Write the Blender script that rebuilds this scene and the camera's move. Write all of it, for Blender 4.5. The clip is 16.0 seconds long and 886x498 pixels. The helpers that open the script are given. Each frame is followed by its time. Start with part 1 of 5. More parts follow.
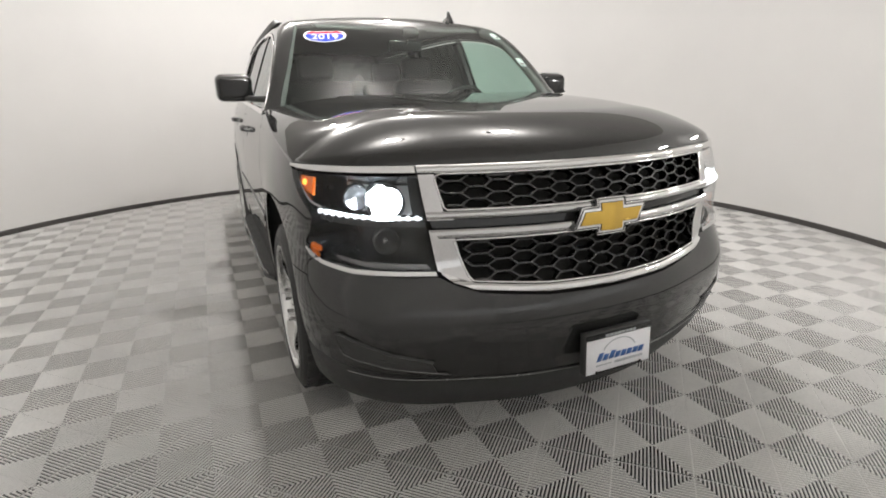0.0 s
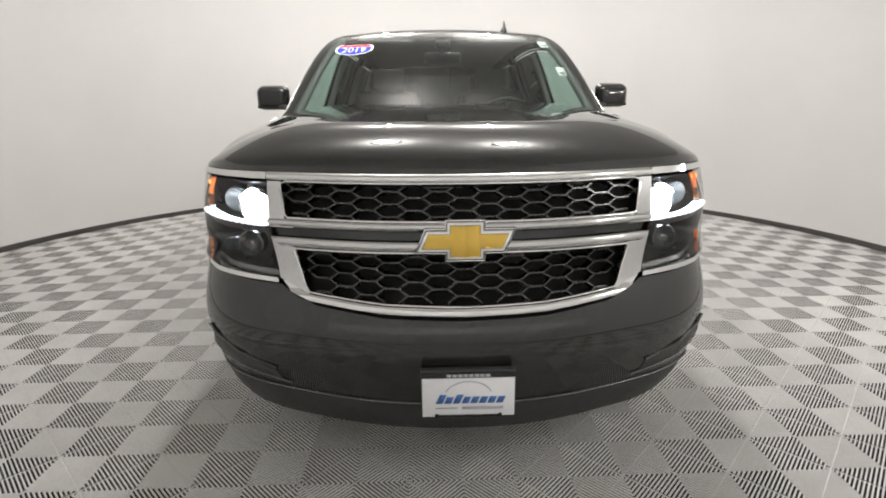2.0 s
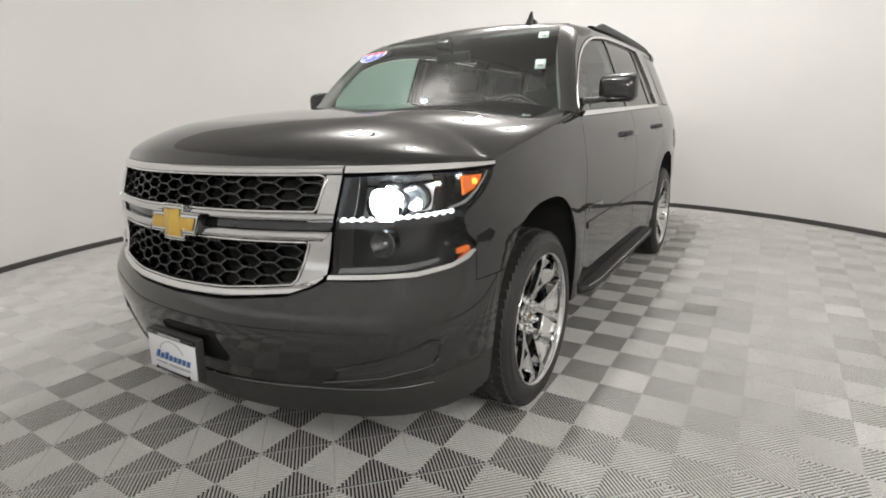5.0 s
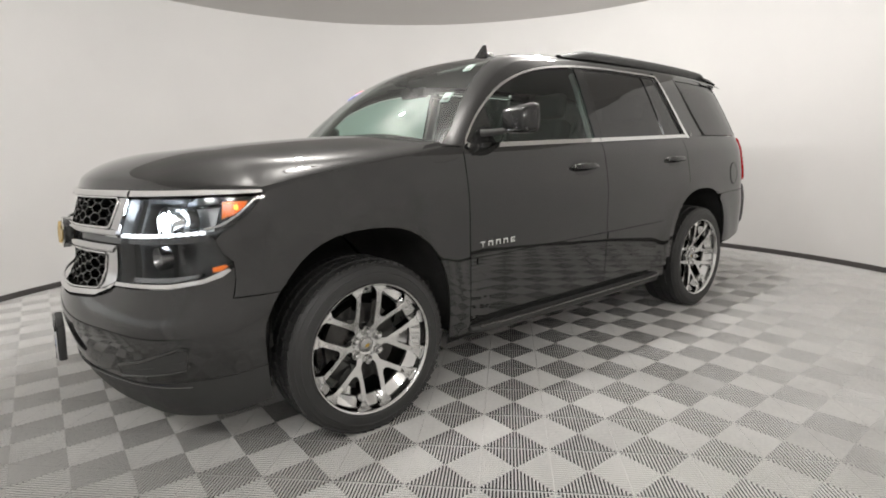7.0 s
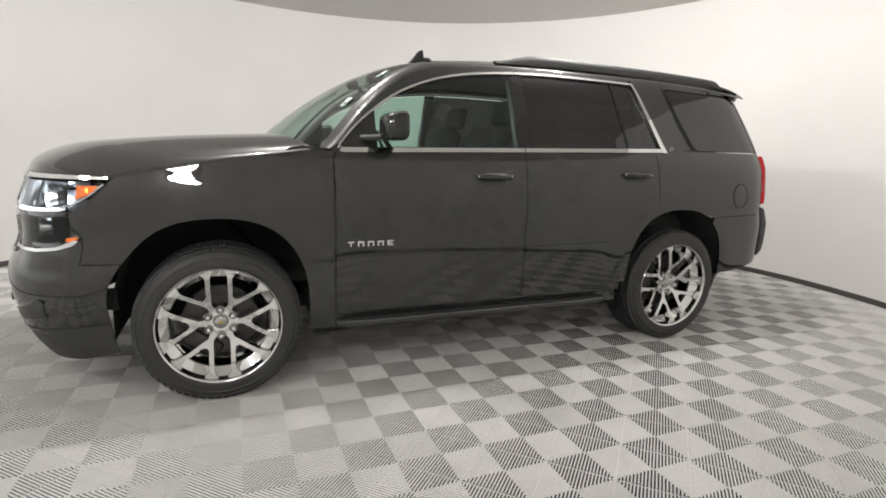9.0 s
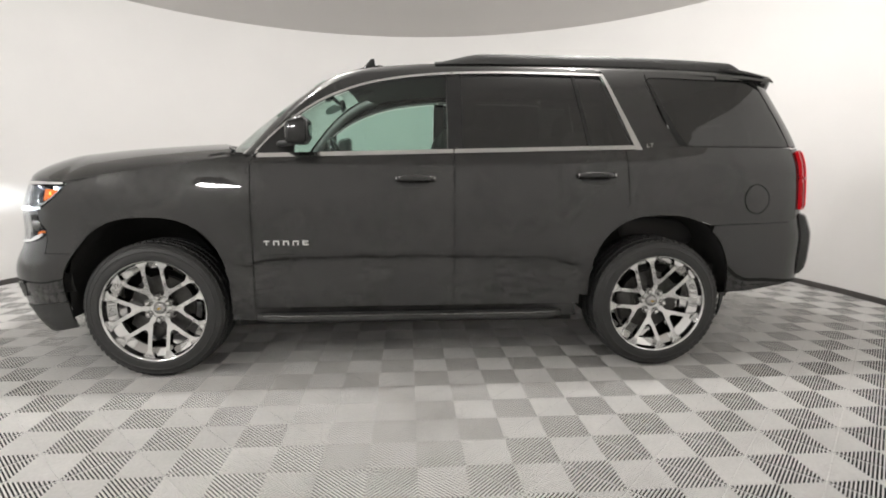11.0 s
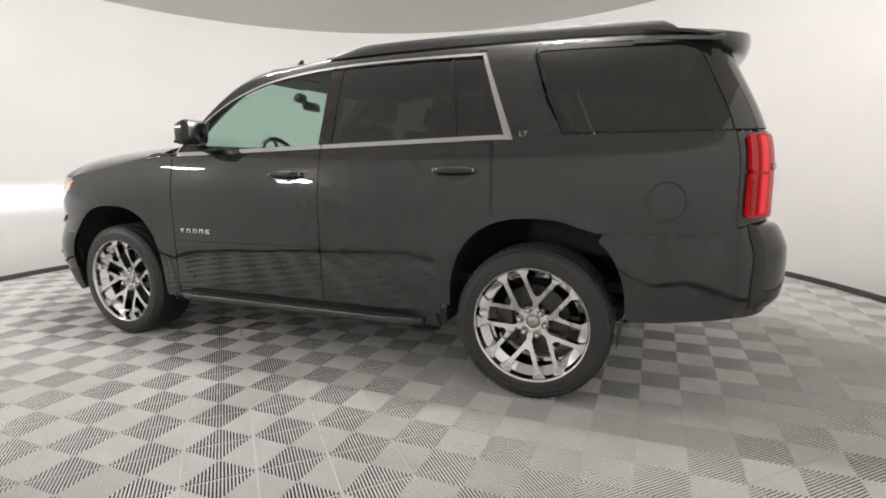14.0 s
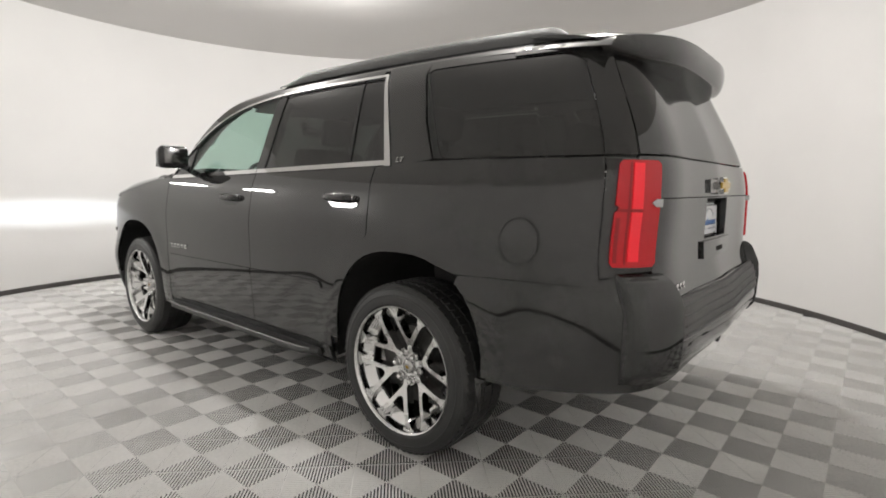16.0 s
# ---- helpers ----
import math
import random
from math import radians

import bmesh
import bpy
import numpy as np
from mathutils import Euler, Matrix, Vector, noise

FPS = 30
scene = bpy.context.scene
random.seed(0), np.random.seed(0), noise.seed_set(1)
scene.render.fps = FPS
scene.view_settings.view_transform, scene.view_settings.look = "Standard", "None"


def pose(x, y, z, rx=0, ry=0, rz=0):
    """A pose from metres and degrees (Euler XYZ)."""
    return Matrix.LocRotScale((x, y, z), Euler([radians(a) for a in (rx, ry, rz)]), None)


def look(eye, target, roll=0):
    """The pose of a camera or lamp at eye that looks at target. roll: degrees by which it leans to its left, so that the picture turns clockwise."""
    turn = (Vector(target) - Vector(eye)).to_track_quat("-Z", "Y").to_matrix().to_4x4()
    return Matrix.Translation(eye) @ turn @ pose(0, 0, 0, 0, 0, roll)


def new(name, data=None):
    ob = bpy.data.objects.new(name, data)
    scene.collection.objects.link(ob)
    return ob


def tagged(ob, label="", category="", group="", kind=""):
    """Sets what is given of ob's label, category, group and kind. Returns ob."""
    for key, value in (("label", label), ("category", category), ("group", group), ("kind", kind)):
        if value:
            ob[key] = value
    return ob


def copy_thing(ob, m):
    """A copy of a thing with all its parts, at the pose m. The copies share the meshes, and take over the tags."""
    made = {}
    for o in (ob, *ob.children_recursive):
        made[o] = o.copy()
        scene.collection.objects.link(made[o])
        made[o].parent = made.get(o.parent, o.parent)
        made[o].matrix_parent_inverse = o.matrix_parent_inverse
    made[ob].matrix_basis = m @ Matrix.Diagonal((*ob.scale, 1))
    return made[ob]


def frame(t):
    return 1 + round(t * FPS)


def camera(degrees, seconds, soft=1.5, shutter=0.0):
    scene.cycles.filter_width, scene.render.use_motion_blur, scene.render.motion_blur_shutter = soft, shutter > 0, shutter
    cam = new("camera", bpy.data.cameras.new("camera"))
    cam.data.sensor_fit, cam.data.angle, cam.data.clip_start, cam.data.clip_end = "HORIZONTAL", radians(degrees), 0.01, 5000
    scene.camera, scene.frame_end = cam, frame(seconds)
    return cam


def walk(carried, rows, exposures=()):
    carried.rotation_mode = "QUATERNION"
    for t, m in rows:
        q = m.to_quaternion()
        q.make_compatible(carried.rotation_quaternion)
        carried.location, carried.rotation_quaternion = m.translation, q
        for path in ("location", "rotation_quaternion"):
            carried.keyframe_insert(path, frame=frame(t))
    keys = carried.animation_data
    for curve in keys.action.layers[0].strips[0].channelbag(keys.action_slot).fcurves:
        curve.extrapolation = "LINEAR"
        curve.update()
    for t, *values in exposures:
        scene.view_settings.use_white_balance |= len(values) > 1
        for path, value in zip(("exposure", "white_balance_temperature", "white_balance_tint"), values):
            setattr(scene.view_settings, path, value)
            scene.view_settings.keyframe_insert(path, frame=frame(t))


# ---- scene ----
cam = camera(81.3, 16.0, soft=1.85)
PATH = [
    (0, (3.851, -1.254, 1.358), (2.104, -0.475, 0.776), -1.1),
    (0.5, (3.895, -0.999, 1.379), (2.075, -0.379, 0.827), -1.5),
    (1, (4.017, -0.673, 1.359), (2.138, -0.256, 0.818), -1.0),
    (1.5, (4.044, -0.386, 1.321), (2.128, -0.162, 0.792), -1.3),
    (2, (4.021, -0.115, 1.33), (2.092, -0.057, 0.803), -0.5),
    (2.5, (4.042, 0.205, 1.301), (2.121, 0.054, 0.766), -1.3),
    (3, (3.975, 0.491, 1.261), (2.076, 0.159, 0.731), -2.5),
    (3.5, (3.933, 0.844, 1.27), (2.069, 0.345, 0.743), -2.2),
    (4, (3.861, 1.197, 1.286), (2.051, 0.515, 0.777), -1.7),
    (4.2, (3.8, 1.298, 1.278), (2.017, 0.549, 0.765), -1.5),
    (6.3, (2.955, 2.616, 1.259), (1.601, 1.194, 0.877), -1.6),
    (6.5, (2.856, 2.706, 1.248), (1.538, 1.247, 0.878), -1.4),
    (7, (2.554, 2.913, 1.222), (1.347, 1.358, 0.872), -1.6),
    (7.5, (2.28, 3.162, 1.206), (1.162, 1.541, 0.852), -1.6),
    (8, (1.993, 3.376, 1.176), (0.999, 1.678, 0.819), -0.8),
    (8.5, (1.718, 3.463, 1.273), (0.817, 1.724, 0.871), 1.3),
    (9, (1.391, 3.668, 1.284), (0.644, 1.85, 0.91), 1.8),
    (9.2, (1.254, 3.723, 1.285), (0.577, 1.874, 0.931), 1.8),
    (11.3, (-0.191, 3.987, 1.211), (-0.22, 2.012, 0.9), -0.2),
    (11.5, (-0.34, 4.009, 1.234), (-0.295, 2.033, 0.93), -0.4),
    (12, (-0.677, 3.937, 1.189), (-0.488, 1.974, 0.855), -0.8),
    (12.5, (-1.014, 3.851, 1.199), (-0.679, 1.91, 0.85), -0.4),
    (13, (-1.346, 3.78, 1.201), (-0.857, 1.869, 0.869), 0.2),
    (13.5, (-1.646, 3.613, 1.204), (-1.032, 1.736, 0.888), -0.2),
    (14, (-2.015, 3.466, 1.208), (-1.268, 1.64, 0.876), -0.6),
    (14.5, (-2.325, 3.29, 1.188), (-1.451, 1.521, 0.858), 0.1),
    (15, (-2.538, 3.069, 1.2), (-1.544, 1.355, 0.925), 0.2),
    (15.5, (-2.843, 2.84, 1.232), (-1.693, 1.226, 0.96), -0.0),
    (16, (-3.069, 2.6, 1.225), (-1.794, 1.078, 0.982), 0.5),
]
EXPOSURES = [(0, .06), (4, .02), (7.5, .02), (9, .13), (11.5, .24), (14, .24), (16, .14)]
walk(cam, [(t, look(eye, target, roll)) for t, eye, target, roll in PATH], EXPOSURES)

# ---- world, lights, exposure ----
world = bpy.data.worlds.new("world")
scene.world = world
world.use_nodes = True
world.node_tree.nodes["Background"].inputs[0].default_value = (.9, .93, 1, 1)
world.node_tree.nodes["Background"].inputs[1].default_value = .02

ROOM = (.10, -.13)          # middle of the round booth
RADIUS, CEILING = 4.31, 3.18
# azimuth, distance from the middle, height, watts: lamps on the wall side
LAMPS = [(a, 3.95, 1.86, 6.5) for a in (34, 46, 63)]
# added fill globes under the ceiling, no such fixtures known: place in plan, watts
FILL_GLOBES = [(1.35, .6, 82.0), (-1.35, .6, 86.0), (1.0, -.6, 82.0), (-1.7, -.6, 86.0)]


def at_azimuth(a, r, z):
    return Vector((ROOM[0] + r * math.cos(radians(a)), ROOM[1] + r * math.sin(radians(a)), z))


def lamp_pose(az, r, z, drop=0.0):
    return look(at_azimuth(az, r, z - drop), at_azimuth(az, .6, .6))


for az, lr, lz, watts in LAMPS:
    lamp = bpy.data.lights.new("wall_lamp", "AREA")
    lamp.shape, lamp.size, lamp.size_y, lamp.energy, lamp.color = "ELLIPSE", .42, .075, watts, (1, .982, .958)
    new("wall_lamp", lamp).matrix_world = lamp_pose(az, lr, lz, .012)
    # added wash on the wall behind, for a soft glow in the paint's reflections
    back = bpy.data.lights.new("lamp_back", "AREA")
    back.shape, back.size, back.size_y, back.energy, back.color = "ELLIPSE", .42, .075, 2.0, (1, .982, .958)
    new("lamp_back", back).matrix_world = lamp_pose(az, lr, lz) @ pose(0, 0, .07, 180)

# overhead fill that lights walls and floor evenly
for gx, gy, watts in FILL_GLOBES:
    lamp = bpy.data.lights.new("globe_lamp", "POINT")
    lamp.shadow_soft_size, lamp.energy, lamp.color = .035, watts, (1, .984, .960)
    new("globe_lamp", lamp).location = (gx, gy, CEILING - .2)

# ---- materials ----


def material(name, color, rough=.5, metal=0.0, vary=.12, scale=8.0, fine=120.0, bump=.0, coat=0.0, spec=.5, rough_vary=.06, emit=None, power=0.0):
    m = bpy.data.materials.new(name)
    m.use_nodes = True
    nt = m.node_tree
    b = nt.nodes["Principled BSDF"]
    L = nt.links.new
    tc = nt.nodes.new("ShaderNodeTexCoord")
    n1 = nt.nodes.new("ShaderNodeTexNoise"); n1.inputs["Scale"].default_value = scale; n1.inputs["Detail"].default_value = 4
    n2 = nt.nodes.new("ShaderNodeTexNoise"); n2.inputs["Scale"].default_value = fine; n2.inputs["Detail"].default_value = 2
    L(tc.outputs["Object"], n1.inputs["Vector"]); L(tc.outputs["Object"], n2.inputs["Vector"])
    add = nt.nodes.new("ShaderNodeMath"); add.operation = "ADD"
    L(n1.outputs["Fac"], add.inputs[0]); L(n2.outputs["Fac"], add.inputs[1])
    ramp = nt.nodes.new("ShaderNodeMapRange")
    ramp.inputs["From Min"].default_value, ramp.inputs["From Max"].default_value = .6, 1.4
    ramp.inputs["To Min"].default_value, ramp.inputs["To Max"].default_value = 1 - vary, 1 + vary
    L(add.outputs[0], ramp.inputs["Value"])
    mul = nt.nodes.new("ShaderNodeVectorMath"); mul.operation = "SCALE"
    mul.inputs[0].default_value = color
    L(ramp.outputs[0], mul.inputs["Scale"])
    L(mul.outputs[0], b.inputs["Base Color"])
    rr = nt.nodes.new("ShaderNodeMapRange")
    rr.inputs["From Min"].default_value, rr.inputs["From Max"].default_value = .3, .7
    rr.inputs["To Min"].default_value, rr.inputs["To Max"].default_value = max(0, rough - rough_vary), min(1, rough + rough_vary)
    L(n1.outputs["Fac"], rr.inputs["Value"]); L(rr.outputs[0], b.inputs["Roughness"])
    b.inputs["Metallic"].default_value = metal
    b.inputs["Specular IOR Level"].default_value = spec
    b.inputs["Coat Weight"].default_value = coat
    b.inputs["Coat Roughness"].default_value = .012
    b.inputs["Coat IOR"].default_value = 1.62
    if coat:
        # slight unevenness of the clear coat
        nw = nt.nodes.new("ShaderNodeTexNoise"); nw.inputs["Scale"].default_value = 4.0; nw.inputs["Detail"].default_value = 2
        bw = nt.nodes.new("ShaderNodeBump"); bw.inputs["Strength"].default_value = .06; bw.inputs["Distance"].default_value = .012
        L(tc.outputs["Object"], nw.inputs["Vector"]); L(nw.outputs["Fac"], bw.inputs["Height"]); L(bw.outputs[0], b.inputs["Coat Normal"])
    if bump:
        bp = nt.nodes.new("ShaderNodeBump"); bp.inputs["Strength"].default_value = bump; bp.inputs["Distance"].default_value = .002
        L(n2.outputs["Fac"], bp.inputs["Height"]); L(bp.outputs[0], b.inputs["Normal"])
    if emit:
        b.inputs["Emission Color"].default_value = (*emit, 1)
        b.inputs["Emission Strength"].default_value = power
    return m


def glass(name, tint, gloss=.06):
    m = bpy.data.materials.new(name)
    m.use_nodes = True
    nt = m.node_tree
    nt.nodes.remove(nt.nodes["Principled BSDF"])
    tr = nt.nodes.new("ShaderNodeBsdfTransparent"); tr.inputs[0].default_value = (*tint, 1)
    gl = nt.nodes.new("ShaderNodeBsdfGlossy"); gl.inputs["Roughness"].default_value = .015
    lw = nt.nodes.new("ShaderNodeLayerWeight"); lw.inputs["Blend"].default_value = .5
    pw = nt.nodes.new("ShaderNodeMath"); pw.operation = "POWER"; pw.inputs[1].default_value = 5
    fr = nt.nodes.new("ShaderNodeMath"); fr.operation = "MULTIPLY_ADD"; fr.inputs[1].default_value = .9; fr.inputs[2].default_value = gloss
    nz = nt.nodes.new("ShaderNodeTexNoise"); nz.inputs["Scale"].default_value = 3
    bp = nt.nodes.new("ShaderNodeBump"); bp.inputs["Strength"].default_value = .03; bp.inputs["Distance"].default_value = .01
    mx = nt.nodes.new("ShaderNodeMixShader")
    L = nt.links.new
    L(lw.outputs["Facing"], pw.inputs[0]); L(pw.outputs[0], fr.inputs[0])
    L(nz.outputs["Fac"], bp.inputs["Height"]); L(bp.outputs[0], gl.inputs["Normal"])
    L(fr.outputs[0], mx.inputs[0]); L(tr.outputs[0], mx.inputs[1]); L(gl.outputs[0], mx.inputs[2])
    L(mx.outputs[0], nt.nodes["Material Output"].inputs["Surface"])
    return m


M_WALL = material("white_wall_paint", (.725, .712, .694), .62, vary=.05, scale=1.1, fine=260, bump=.08)
M_CEIL = material("ceiling_paint", (.66, .64, .62), .8, vary=.03, scale=.9, fine=200, bump=.08)
M_RUBBER_BASE = material("black_vinyl_base", (.06, .055, .052), .5, vary=.2, scale=5)
M_TILE = material("grey_rib_tile", (.71, .70, .68), .52, vary=.10, scale=5, fine=60, rough_vary=.08)
# each tile has its own shade, and dirt runs on from tile to tile
nt = M_TILE.node_tree
geo, info = nt.nodes.new("ShaderNodeNewGeometry"), nt.nodes.new("ShaderNodeObjectInfo")
spread = nt.nodes.new("ShaderNodeMapRange"); spread.inputs["To Min"].default_value, spread.inputs["To Max"].default_value = .94, 1.05
shade = nt.nodes.new("ShaderNodeVectorMath"); shade.operation = "SCALE"
nt.links.new(info.outputs["Random"], spread.inputs["Value"]); nt.links.new(spread.outputs[0], shade.inputs["Scale"])
base = nt.nodes["Principled BSDF"].inputs["Base Color"]
nt.links.new(base.links[0].from_socket, shade.inputs[0]); nt.links.new(shade.outputs[0], base)
for n in [n for n in nt.nodes if n.type == "TEX_NOISE"]:
    nt.links.new(geo.outputs["Position"], n.inputs["Vector"])
M_SUB = material("dark_subfloor", (.012, .012, .012), .8, vary=.25, scale=3)
M_PAINT = material("black_car_paint", (.021, .0208, .0203), .32, vary=.15, scale=3, fine=900, coat=1.0, spec=0.0, rough_vary=.03)
M_BLACK = material("gloss_black_plastic", (.018, .018, .018), .08, vary=.2, scale=12)
M_PLASTIC = material("textured_black_plastic", (.034, .034, .033), .55, vary=.2, scale=25, fine=700, bump=.3)
M_PAD = material("grey_step_plastic", (.075, .074, .072), .6, vary=.15, scale=25, fine=600, bump=.3)
M_CORE = material("underbody_black", (.022, .022, .021), .9, vary=.3, scale=9, spec=.1)
M_CHROME = material("chrome", (.70, .70, .695), .045, 1.0, vary=.03, scale=20, rough_vary=.02)
M_SATIN = material("satin_chrome", (.42, .42, .415), .17, 1.0, vary=.05, scale=20, rough_vary=.04)
M_RUBBER = material("tyre_rubber", (.031, .031, .0305), .5, vary=.25, scale=14, fine=240, bump=.25)
M_STEEL = material("brake_steel", (.07, .068, .066), .4, 1.0, vary=.2, scale=30)
M_BARS = material("grey_chrome_bars", (.55, .55, .55), .05, 1.0, vary=.06, scale=20, rough_vary=.03)
M_LATTICE = material("dark_grille_lattice", (.085, .085, .085), .28, 1.0, vary=.1, scale=30)
M_WHEEL = material("polished_wheel_chrome", (.68, .68, .675), .05, 1.0, vary=.03, scale=20, rough_vary=.02)
M_DARKCHROME = material("dark_chrome", (.20, .20, .20), .22, 1.0, vary=.1, scale=30)
M_GOLD = material("gold_badge", (.64, .42, .08), .24, .55, vary=.05, scale=9, fine=30)
M_CLOTH = material("dark_seat_cloth", (.05, .048, .047), .85, vary=.2, scale=20, fine=500, bump=.3)
M_TRIM = material("grey_interior_trim", (.16, .155, .15), .7, vary=.12, scale=14, fine=400, bump=.2)
M_HEADLINER = material("headliner", (.16, .155, .15), .9, vary=.1, scale=9, fine=500, bump=.2)
M_WHITE = material("white_plate", (.82, .82, .84), .35, vary=.03, scale=20)
M_BLUE = material("blue_print", (.05, .14, .38), .4, vary=.08, scale=30)
M_GREYINK = material("grey_print", (.42, .44, .46), .4, vary=.08, scale=30)
M_STICK_BLUE = material("sticker_blue", (.035, .06, .42), .65, spec=.1, vary=.05, scale=30)
M_STICK_RED = material("sticker_red", (.55, .025, .05), .65, spec=.1, vary=.05, scale=30)
M_STICK_WHITE = material("sticker_white", (.75, .75, .77), .65, spec=.1, vary=.03, scale=30)
M_PALE = material("pale_green_label", (.42, .52, .47), .6, spec=.2, vary=.05, scale=30)
M_AMBER = material("amber_lens", (.75, .16, .02), .15, vary=.06, scale=40, emit=(1, .22, .02), power=.12)
M_AMBER_LIT = material("lit_amber_bulb", (.9, .3, .04), .2, vary=.05, scale=40, emit=(1, .33, .05), power=2.5)
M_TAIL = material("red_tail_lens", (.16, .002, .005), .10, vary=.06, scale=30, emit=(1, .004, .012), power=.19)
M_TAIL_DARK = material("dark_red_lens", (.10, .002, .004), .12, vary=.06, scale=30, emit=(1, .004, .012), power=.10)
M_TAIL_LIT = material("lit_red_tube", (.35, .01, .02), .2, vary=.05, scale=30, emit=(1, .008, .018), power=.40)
M_LAMP = material("lit_headlamp", (1, 1, 1), .2, vary=.02, scale=30, emit=(.80, .90, 1), power=26)
M_DRL = material("lit_running_light", (1, 1, 1), .2, vary=.02, scale=30, emit=(.9, .95, 1), power=1.1)
M_LAMPBODY = material("lamp_housing_white", (.62, .61, .60), .5, vary=.1, scale=10)
M_REFLECT = material("lamp_reflector", (.42, .43, .44), .42, 1.0, vary=.06, scale=40)
M_CLEAR = glass("clear_lens", (.95, .96, .97), .03)
M_GREEN = glass("green_tinted_glass", (.60, .76, .70))
M_SHIELD = glass("windshield_glass", (.66, .78, .73))
M_DARKGLASS = glass("privacy_glass", (.042, .044, .042), .10)

# ---- building helpers ----


def part(name, bm, mat, parent=None, label="", soft=True):
    me = bpy.data.meshes.new(name)
    if soft:
        # true corners stay crisp under smooth shading
        for e in bm.edges:
            if len(e.link_faces) == 2 and e.calc_face_angle(0) > 1.08:
                e.smooth = False
    bm.to_mesh(me)
    bm.free()
    me.materials.append(mat)
    if soft:
        for p in me.polygons:
            p.use_smooth = True
    ob = new(name, me)
    ob.parent = parent
    if label:
        ob["label"] = label
    return ob


def thing(name, label, category, group="", kind="", base=None):
    ob = new(name)
    ob.empty_display_size = .2
    if base is not None:
        ob.matrix_world = base
    return tagged(ob, label, category, group, kind)


def box(bm, size, m=None, bevel=0.0, seg=2):
    r = bmesh.ops.create_cube(bm, size=1.0, matrix=(m or Matrix()) @ Matrix.Diagonal((*size, 1)))
    if bevel:
        edges = list({e for v in r["verts"] for e in v.link_edges})
        bmesh.ops.bevel(bm, geom=edges, offset=bevel, segments=seg, affect="EDGES", profile=.5)


def boxed(size, m=None, bevel=0.0, seg=2):
    bm = bmesh.new()
    box(bm, size, m, bevel, seg)
    return bm


def sharpen(ob, angle=35):
    """Flat-looking creases on a smooth mesh."""
    me = ob.data
    bm = bmesh.new()
    bm.from_mesh(me)
    for e in bm.edges:
        if len(e.link_faces) == 2 and e.calc_face_angle(0) > radians(angle):
            e.smooth = False
    bm.to_mesh(me)
    bm.free()
    return ob


def lathe(profile, n=48, axis="Y"):
    """Turns (radius, along) pairs about the Y axis."""
    bm = bmesh.new()
    rings = []
    for r, a in profile:
        rings.append([bm.verts.new((r * math.cos(2 * math.pi * k / n), a, r * math.sin(2 * math.pi * k / n))) for k in range(n)])
    for p, q in zip(rings, rings[1:]):
        for k in range(n):
            bm.faces.new((p[k], p[(k + 1) % n], q[(k + 1) % n], q[k]))
    bmesh.ops.recalc_face_normals(bm, faces=bm.faces)
    return bm


def sweep(points, radius, n=8, flat=1.0):
    """A tube along points; flat squashes it upwards."""
    bm = bmesh.new()
    pts = [Vector(p) for p in points]
    rings = []
    for i, p in enumerate(pts):
        d = (pts[min(i + 1, len(pts) - 1)] - pts[max(i - 1, 0)]).normalized()
        u = Vector((0, 0, 1)) if abs(d.z) < .9 else Vector((1, 0, 0))
        a = d.cross(u).normalized()
        b = a.cross(d).normalized()
        rad = radius(i / (len(pts) - 1)) if callable(radius) else radius
        rings.append([bm.verts.new(p + a * rad * math.cos(2 * math.pi * k / n) + b * rad * flat * math.sin(2 * math.pi * k / n)) for k in range(n)])
    for p, q in zip(rings, rings[1:]):
        for k in range(n):
            bm.faces.new((p[k], p[(k + 1) % n], q[(k + 1) % n], q[k]))
    bm.faces.new(rings[0]); bm.faces.new(rings[-1])
    bmesh.ops.recalc_face_normals(bm, faces=bm.faces)
    return bm


def grid_surface(fn, nu, nv, thick=0.0, up=None, face=None):
    """A sheet fn(u, v), u and v from 0 to 1, with an optional folded rim towards up * -thick."""
    bm = bmesh.new()
    v = [[bm.verts.new(fn(i / nu, j / nv)) for j in range(nv + 1)] for i in range(nu + 1)]
    for i in range(nu):
        for j in range(nv):
            bm.faces.new((v[i][j], v[i + 1][j], v[i + 1][j + 1], v[i][j + 1]))
    if face is not None:
        for f in bm.faces:
            f.normal_update()
        if sum(f.normal.dot(Vector(face)) for f in bm.faces) < 0:
            bmesh.ops.reverse_faces(bm, faces=bm.faces)
    if thick:
        loop = [v[i][0] for i in range(nu)] + [v[nu][j] for j in range(nv)] + [v[i][nv] for i in range(nu, 0, -1)] + [v[0][j] for j in range(nv, 0, -1)]
        top = [bm.verts.new(w.co) for w in loop]
        low = [bm.verts.new(w.co - Vector(up) * thick) for w in loop]
        for k in range(len(loop)):
            m = (k + 1) % len(loop)
            bm.faces.new((top[m], top[k], low[k], low[m]))
    return bm


